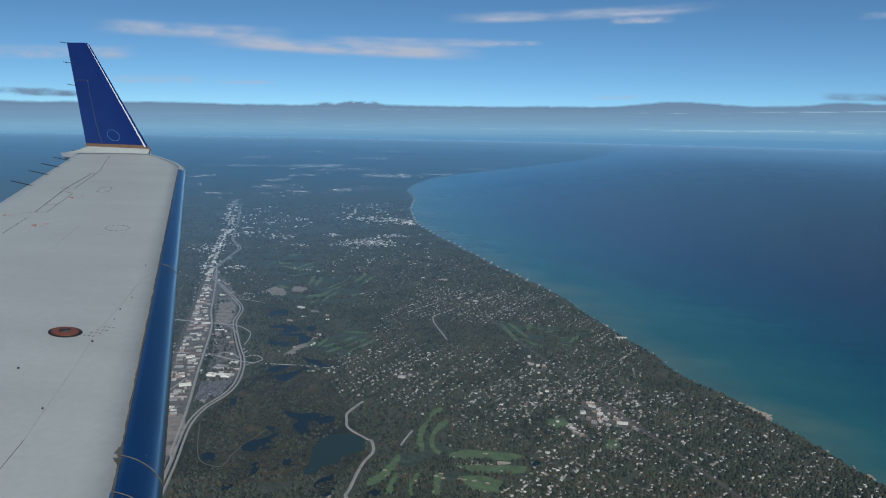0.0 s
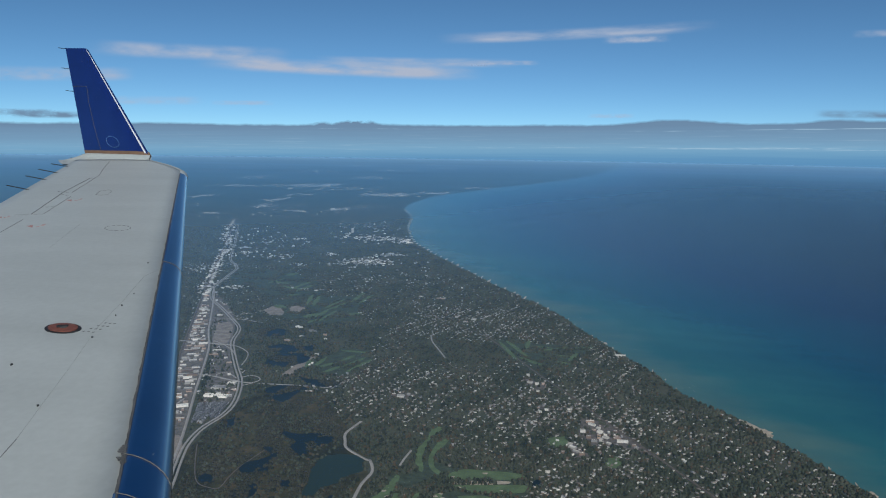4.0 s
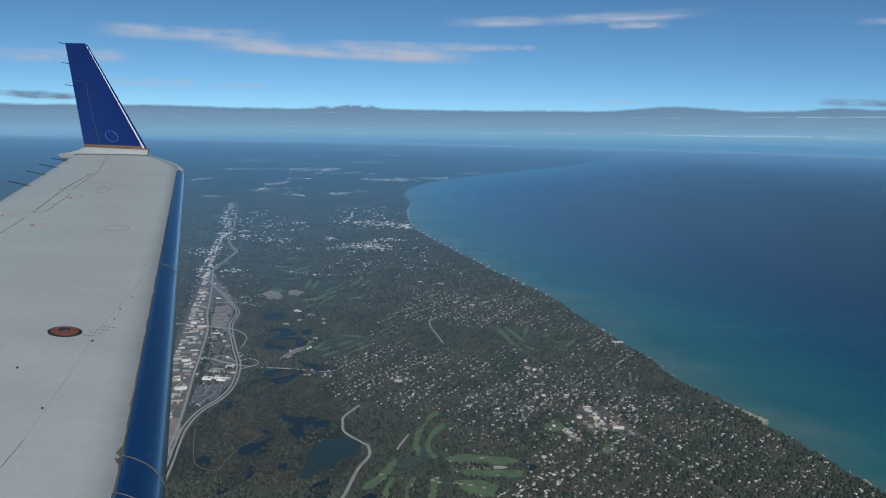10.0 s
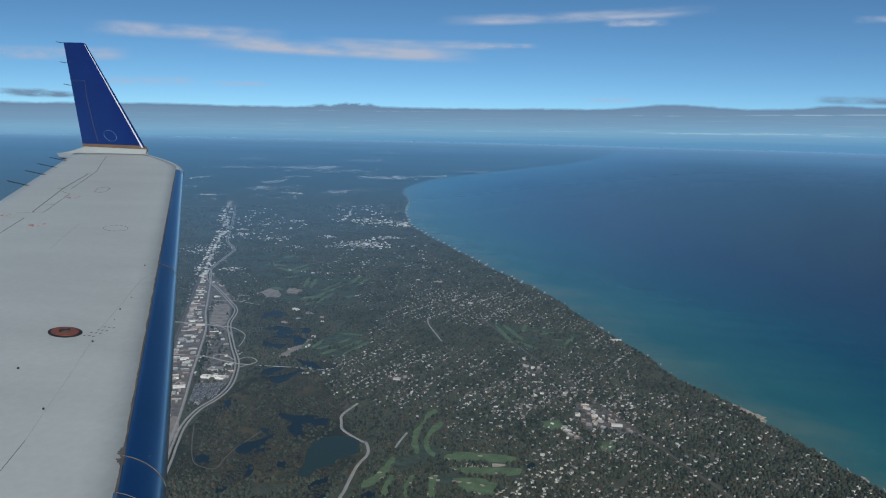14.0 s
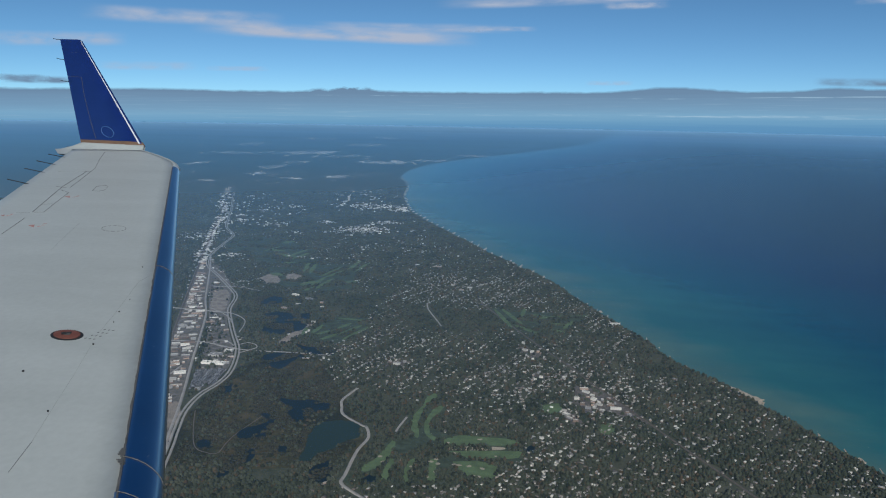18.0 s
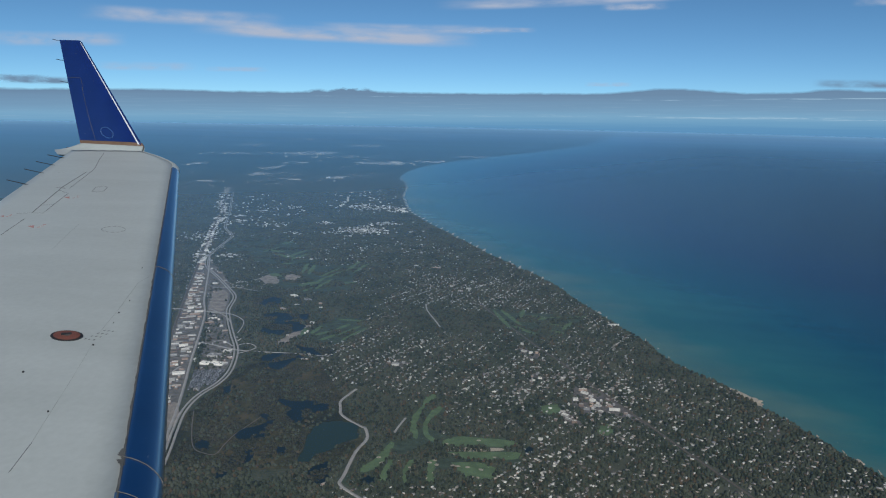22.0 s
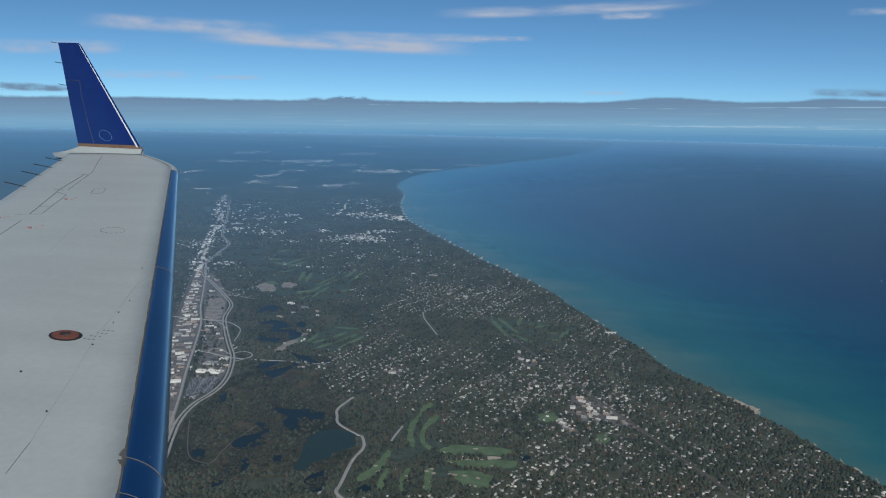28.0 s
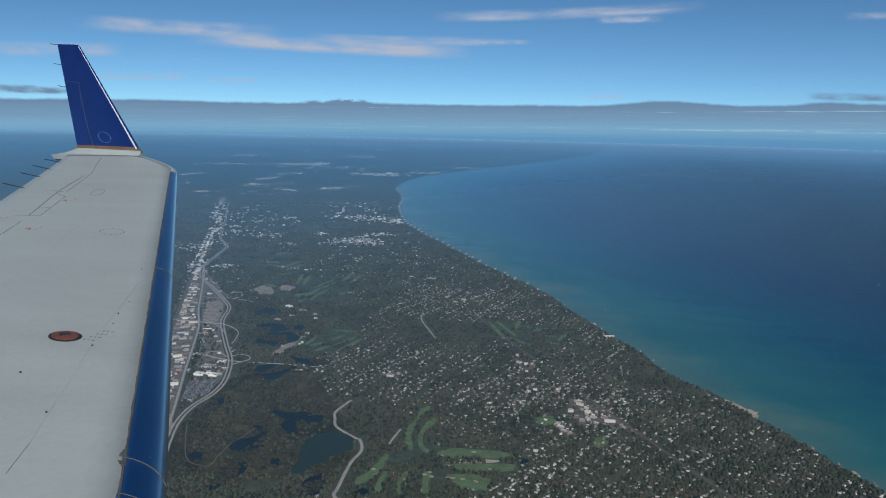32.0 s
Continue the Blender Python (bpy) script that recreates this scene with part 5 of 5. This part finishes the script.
def lead(y):
    """The leading edge: x along the flight, for a place y out along the span."""
    if y < 7.55:
        return -1.419 - 0.6317 * (y - 2.059)
    k = (y - 7.55) / 0.95
    return -4.887 - 1.15 * k**1.35


def trail(y):
    return -5.70 - 0.516 * (y - 5.85)


def height(y):
    return -1.144 + 0.151 * (y - 2.059)


def band(y):
    """How far the blue edge reaches back."""
    return max(0.02, 0.205 - 0.0155 * y)


def top(x, y):
    """The height of the upper skin: gently cambered along the chord."""
    u = (lead(y) - x) / max(0.2, lead(y) - trail(y))
    return height(y) - 0.05 * max(0.0, u - 0.25) ** 1.5 * (lead(y) - trail(y)) * 0.5


spans = [0.3, 0.8, 1.3, 1.7, 2.0, 2.3, 2.7, 3.2, 3.8, 4.4, 5.0, 5.6, 6.2, 6.8, 7.3, 7.55, 7.75, 7.95, 8.15, 8.3, 8.42]
b = bmesh.new()
grid = []
for y in spans:
    a, z = lead(y) - band(y), trail(y)
    row = [b.verts.new((a + (z - a) * u, y, top(a + (z - a) * u, y))) for u in np.linspace(0, 1, 14)]
    thick = 0.11 * (a - z)
    row += [b.verts.new((z + (a - z) * u, y, top(z + (a - z) * u, y) - 0.015 - thick * math.sin(math.pi * u**0.7) ** 0.8)) for u in np.linspace(0, 1, 8)]
    grid.append(row)
for s, t in zip(grid, grid[1:]):
    for k in range(len(s)):
        b.faces.new((s[k], s[(k + 1) % len(s)], t[(k + 1) % len(s)], t[k]))
b.faces.new(grid[0])
b.faces.new(grid[-1][::-1])
part("wing_skin", b, WING, wing, "light grey painted metal skin", True)


def capped(b, rows):
    """Close both ends with corners of their own, so that the shading along the piece stays even."""
    for row in (rows[0], rows[-1][::-1]):
        b.faces.new([b.verts.new(v.co) for v in row])


def nose(y):
    """The rounded blue front of the wing at one place along the span."""
    w = band(y)
    drop = 0.40 * w + 0.035
    pts = []
    for u in np.linspace(0, 1, 9):
        a = u * math.pi * 0.5
        pts.append((lead(y) - w + w * math.sin(a), y, height(y) + 0.004 - drop * (1 - math.cos(a))))
    pts.append((lead(y) - 0.02, y, height(y) - drop - 0.05))
    pts.append((lead(y) - w - 0.04, y, height(y) - drop - 0.06))
    return pts


EDGE_CUTS = [0.3, 2.045, 2.245, 4.32, 7.52]
for n, (y0, y1) in enumerate(zip(EDGE_CUTS, EDGE_CUTS[1:])):
    b = bmesh.new()
    rows = []
    for y in np.linspace(y0 + 0.0015, y1 - 0.0015, max(3, int((y1 - y0) / 0.25))):
        shift = 0.012 if n == 0 else 0.0
        rows.append([b.verts.new((x - shift, yy, z)) for x, yy, z in nose(y)])
    for s, t in zip(rows, rows[1:]):
        for k in range(len(s)):
            b.faces.new((s[k], s[(k + 1) % len(s)], t[(k + 1) % len(s)], t[k]))
    capped(b, rows)
    part("leading_edge", b, BLUE, wing, "blue painted leading edge section", True)
# the raked tip in front of the winglet
b = bmesh.new()
rows = []
for y in np.linspace(7.526, 8.46, 9):
    rows.append([b.verts.new(q) for q in nose(y)])
for s, t in zip(rows, rows[1:]):
    for k in range(len(s)):
        b.faces.new((s[k], s[(k + 1) % len(s)], t[(k + 1) % len(s)], t[k]))
capped(b, rows)
part("wing_tip", b, WING, wing, "grey rounded wing tip", True)


def tube(points, radius, sides=6):
    """A thin rod or bead along points."""
    b = bmesh.new()
    rings = []
    pts = [Vector(q) for q in points]
    for n, q in enumerate(pts):
        d = (pts[min(n + 1, len(pts) - 1)] - pts[max(n - 1, 0)]).normalized()
        s = d.cross((0, 0, 1)) if abs(d.z) < 0.9 else d.cross((1, 0, 0))
        s.normalize()
        t = d.cross(s)
        rings.append([b.verts.new(q + (s * math.cos(a) + t * math.sin(a)) * radius) for a in np.linspace(0, 2 * math.pi, sides + 1)[:-1]])
    for u, v in zip(rings, rings[1:]):
        for k in range(sides):
            b.faces.new((u[k], u[(k + 1) % sides], v[(k + 1) % sides], v[k]))
    b.faces.new(rings[0][::-1])
    b.faces.new(rings[-1])
    return b


def on_top(x, y, lift=0.0):
    return (x, y, top(x, y) + lift)


def line_on(points, lift=0.0, steps=8):
    out = []
    for (x0, y0), (x1, y1) in zip(points, points[1:]):
        out += [on_top(x0 + (x1 - x0) * u, y0 + (y1 - y0) * u, lift) for u in np.arange(steps) / steps]
    return [*out, on_top(*points[-1], lift)]


for y in EDGE_CUTS[1:4]:
    part("edge_joint", tube([(x, yy, z + 0.002) for x, yy, z in nose(y)[:9]], 0.0016), JOINT, wing, "thin tan joint across the blue edge")
b = bmesh.new()
rows = []
for y in np.linspace(2.0, 7.5, 240):
    wv = 0.003 * noise.noise((y * 9, 0, 0)) + 0.003 * noise.noise((y * 31, 1, 0))
    x = lead(y) - band(y)
    rows.append([b.verts.new((x + d + wv * k, y, top(x, y) + h)) for d, h, k in ((-0.008, -0.001, 1.5), (-0.005, 0.003, 1.2), (0.003, 0.005, 0.3), (0.008, 0.0, 0))])
for s, t in zip(rows, rows[1:]):
    for k in range(3):
        b.faces.new((s[k], s[k + 1], t[k + 1], t[k]))
part("edge_sealant", b, SEALANT, wing, "ragged dark sealant behind the blue edge")
SEAMS = [
    (0.0015, [(-2.061, 2.062), (-2.134, 2.256)]), (0.0009, [(-2.134, 2.256), (-2.217, 2.434), (-2.38, 2.79), (-2.552, 3.148)]),
    (0.0012, [(-2.588, 3.214), (-2.716, 3.559), (-2.904, 4.021), (-2.906, 4.136)]),
    (0.0036, [(-5.003, 5.467), (-5.495, 6.425), (-5.781, 7.138)]), (0.0026, [(-4.893, 5.478), (-5.047, 5.803), (-5.226, 6.189), (-5.421, 6.299)]),
    (0.0028, [(-5.374, 6.382), (-5.727, 7.142), (-5.803, 7.301), (-6.162, 7.846), (-6.404, 8.25)]), (0.0022, [(-5.003, 5.467), (-4.893, 5.478)]),
    (0.0022, [(-5.131, 5.729), (-5.023, 5.761)]), (0.0026, [(-5.564, 6.42), (-5.41, 6.379)]), (0.003, [(-5.815, 7.136), (-5.727, 7.142)]),
    (0.0018, [(-5.14, 5.434), (-5.019, 5.465)]), (0.0012, [(-6.141, 7.119), (-5.815, 7.136)]), (0.0028, [(-4.716, 4.823), (-4.912, 5.279)]),
    (0.0010, [(-4.294, 5.188), (-4.164, 4.894), (-3.98, 4.507)])]
for thick, run in SEAMS:
    part("skin_seam", tube(line_on(run, -0.0002), thick), SEAM if thick > 0.0013 else FAINT_SEAM, wing)
part("access_panel_outline", tube(line_on([(-5.033, 6.285), (-5.126, 6.46), (-5.071, 6.521), (-5.003, 6.474), (-4.926, 6.324), (-4.952, 6.269), (-5.033, 6.285)], -0.0005), 0.0026), SEAM, wing)
for n in range(14):
    a0, a1 = n * 2 * math.pi / 14, (n + 0.62) * 2 * math.pi / 14
    part("panel_ring_dash", tube([on_top(-3.895 + 0.0965 * math.cos(a) - 0.058 * math.sin(a), 5.094 + 0.019 * math.cos(a) + 0.077 * math.sin(a), 0.0) for a in np.linspace(a0, a1, 4)], 0.0024), SEAM, wing)
for x, y, s in [(-2.65, 2.78, 0.008), (-2.25, 2.48, 0.006), (-2.69, 3.54, 0.006), (-2.53, 3.12, 0.007), (-2.75, 3.72, 0.004), (-2.62, 3.40, 0.004), (-3.06, 4.28, 0.005)]:
    b = bmesh.new()
    bmesh.ops.create_cone(b, cap_ends=True, segments=10, radius1=s * 0.75, radius2=s * 0.6, depth=0.008)
    bmesh.ops.translate(b, verts=b.verts, vec=on_top(x, y, 0.002))
    part("fastener", b, BLACK, wing)
for x, y, size in [(-4.645, 5.075, 1.0), (-5.095, 6.03, 1.0), (-5.19, 5.345, 0.7)]:
    # a small arrow head and two short bars of faded print
    b = bmesh.new()
    low = [b.verts.new(on_top(x + dx * size, y + dy * size, 0.0005)) for dx, dy in ((-0.045, 0.0), (0.05, -0.045), (-0.01, 0.03))]
    high = [b.verts.new(v.co + Vector((0, 0, 0.0015))) for v in low]
    b.faces.new(high)
    b.faces.new(low[::-1])
    for k in range(3):
        b.faces.new((low[k], low[(k + 1) % 3], high[(k + 1) % 3], high[k]))
    part("red_print_arrow", b, RED, wing)
    for dx, dy in ((0.06, -0.02), (0.072, 0.015), (0.052, 0.055)):
        part("red_print_bar", tube(line_on([(x + dx * size, y + dy * size), (x + (dx + 0.022) * size, y + (dy + 0.012) * size)], 0.0), 0.003, 4), RED, wing)
for n in range(3):
    for k in range(4):
        b = bmesh.new()
        bmesh.ops.create_cube(b, size=1.0)
        bmesh.ops.transform(b, verts=b.verts, matrix=Matrix.Translation(on_top(-2.60 + 0.026 * n - 0.008 * k, 3.30 - 0.040 * k, 0.0004)) @ Matrix.Rotation(-0.3, 4, "Z") @ Matrix.Diagonal((0.007, 0.012, 0.002, 1)))
        part("placard_bar", b, SEAM, wing)


def disc(name, r0, r1, z0, z1, material, parent, label=""):
    """A ring or disc on the skin at the fuel filler."""
    b = bmesh.new()
    k = 40
    rings = [[b.verts.new(on_top(-2.749 + r * (1.12 * math.cos(a) - 0.63 * math.sin(a)), 3.192 + r * (0.245 * math.cos(a) + 0.75 * math.sin(a)), z)) for a in np.linspace(0, 2 * math.pi, k + 1)[:-1]] for r, z in ((r0, 0.0), (r0, z0), (r1, z1))]
    for s, t in zip(rings, rings[1:]):
        for j in range(k):
            b.faces.new((s[j], s[(j + 1) % k], t[(j + 1) % k], t[j]))
    if r1 < r0 * 0.3:
        b.faces.new(rings[-1])
    return part(name, b, material, parent, label)


cap = disc("fuel_filler", 0.078, 0.001, 0.003, 0.004, BLACK, wing, "round fuel filler with a rusty red cap")
disc("filler_cap", 0.064, 0.001, 0.007, 0.009, CAP_RED, cap)
disc("filler_hub", 0.018, 0.001, 0.011, 0.013, SEALANT, cap)
b = bmesh.new()
bmesh.ops.create_cube(b, size=1.0)
bmesh.ops.transform(b, verts=b.verts, matrix=Matrix.Translation(on_top(-2.75, 3.19, 0.014)) @ Matrix.Rotation(0.7, 4, "Z") @ Matrix.Diagonal((0.05, 0.012, 0.008, 1)))
part("filler_latch", b, BLACK, cap)
for n in range(9):
    # ragged tongues of lifted sealant behind the joint
    u = n / 8
    x, y = -1.744 + 0.062 * u, 2.293 - 0.092 * u
    reach = (0.008, 0.014, 0.02, 0.024, 0.010, 0.006, 0.026, 0.02, 0.009)[n]
    b = bmesh.new()
    ring = [(0.012, -0.0062), (0.012, 0.0062), (-reach * 0.6, 0.0042), (-reach, 0.0008), (-reach * 0.7, -0.0034)]
    low = [b.verts.new(on_top(x + px, y + py, 0.0004)) for px, py in ring]
    high = [b.verts.new(v.co + Vector((0, 0, 0.0035))) for v in low]
    b.faces.new(high)
    b.faces.new(low[::-1])
    for k in range(5):
        b.faces.new((low[k], low[(k + 1) % 5], high[(k + 1) % 5], high[k]))
    part("worn_patch", b, SEALANT, wing, "dark tongue of lifted sealant")

# winglet
LE0, LE1, TE0, TE1 = Vector((-6.06, 8.56, -0.135)), Vector((-7.285, 9.0, 1.25)), Vector((-7.13, 8.72, -0.125)), Vector((-7.62, 9.0, 1.262))


def fin(v, u, side):
    """A place on the winglet: v up it, u back along its chord, side -1 inboard, 1 outboard."""
    p = LE0.lerp(LE1, v).lerp(TE0.lerp(TE1, v), u)
    t = 0.003 + 0.030 * (1 - 0.55 * v) * min(1.0, (max(u, 0.0) / 0.16) ** 0.5) * min(1.0, (1 - u) / 0.8)
    return p + Vector((0.0, 1.0, -0.25)).normalized() * side * t


def fin_piece(u0, u1, v0, v1, swell=0.0, nu=8, nv=12):
    b = bmesh.new()
    rows = []
    for v in np.linspace(v0, v1, nv):
        us = np.r_[u0, u0 + 0.004, np.linspace(u0, u1, nu)[1:-1], u1 - 0.004, u1]
        rows.append([b.verts.new(fin(v, u, -1) + Vector((0, -swell, 0))) for u in us] + [b.verts.new(fin(v, u, 1) + Vector((0, swell, 0))) for u in us[::-1]])
    for s, t in zip(rows, rows[1:]):
        for k in range(len(s)):
            b.faces.new((s[k], s[(k + 1) % len(s)], t[(k + 1) % len(s)], t[k]))
    capped(b, rows)
    return b


winglet = part("winglet", fin_piece(0.028, 1.0, 0.035, 1.0), FIN_BLUE, wing, "deep blue upright winglet", True)
part("winglet_edge", fin_piece(0.016, 0.046, 0.02, 0.985, 0.004, 6), GLINT_METAL, winglet, "pale metal strip coloured as the highlight along the front edge", True)
part("winglet_nose", fin_piece(0.0, 0.02, 0.02, 0.99, 0.006, 5), FIN_BLUE, winglet, "dark blue outer front edge", True)
part("winglet_stripe", fin_piece(-0.02, 1.0, 0.0, 0.034, 0.003, 10, 3), BRONZE, winglet, "bronze stripe at the foot")
for n in range(16):
    a0, a1 = n * 2 * math.pi / 16, (n + 0.7) * 2 * math.pi / 16
    part("emblem_dash", tube([fin(0.115 + 0.05 * math.sin(a), 0.47 + 0.105 * math.cos(a), -1) + Vector((0, -0.003, 0)) for a in np.linspace(a0, a1, 3)], 0.004), RING_BLUE, winglet)
part("winglet_seam", tube([fin(v, u, -1) + Vector((0, -0.001, 0)) for v, u in ((0.04, 0.72), (0.2, 0.72), (0.35, 0.70), (0.5, 0.67), (0.58, 0.62), (0.63, 0.60), (0.635, 0.8), (0.63, 0.98))], 0.0025), SEALANT, winglet)
# white foot that blends winglet and wing: a hollow fillet with its own thickness
b = bmesh.new()
shells = []
for off in (0.0, 0.03):
    rows = []
    for a in np.linspace(0, math.pi / 2, 8):
        row = []
        for u in np.linspace(-0.02, 1.30, 20):
            p = LE0.lerp(TE0, u)
            k = max(0.0, (u - 1.0) / 0.30)
            drop = p.z + 0.012 - (height(8.42) - 0.075)
            p.z -= drop * 0.62 * k**0.6
            drop *= 1 - 0.95 * k**0.7
            reach = (0.30 + 0.10 * u) * (1 - 0.7 * k)
            row.append(b.verts.new((p.x + 0.02, p.y - 0.055 - reach * (1 - math.cos(a)) + off, p.z + 0.012 - drop * math.sin(a) - off * 0.6)))
        rows.append(row)
    for s, t in zip(rows, rows[1:]):
        for k in range(len(s) - 1):
            b.faces.new((s[k], s[k + 1], t[k + 1], t[k]))
    shells.append(rows)
for k in range(19):
    b.faces.new((shells[0][0][k], shells[0][0][k + 1], shells[1][0][k + 1], shells[1][0][k]))
part("winglet_foot", b, WING, wing, "white curved foot of the winglet", True)
# static wicks
for v in (0.995, 0.80, 0.585):
    p = fin(v, 1.0, 0)
    part("static_wick", tube([p + Vector((0.03, 0, 0)), p + Vector((-0.06, 0.01, 0.006)), p + Vector((-0.17 + 0.03 * v, 0.03, 0.02))], 0.0042, 5), BLACK, winglet)
for x, y in [(-7.13, 8.70), (-6.75, 7.92), (-6.55, 7.5), (-6.33, 7.07), (-6.05, 6.52)]:
    z = height(min(y, 8.4)) - 0.03
    part("static_wick", tube([(x + 0.06, y, z), (x - 0.10, y + 0.02, z + 0.02), (x - 0.26, y + 0.06, z + 0.035)], 0.005, 5), BLACK, wing)
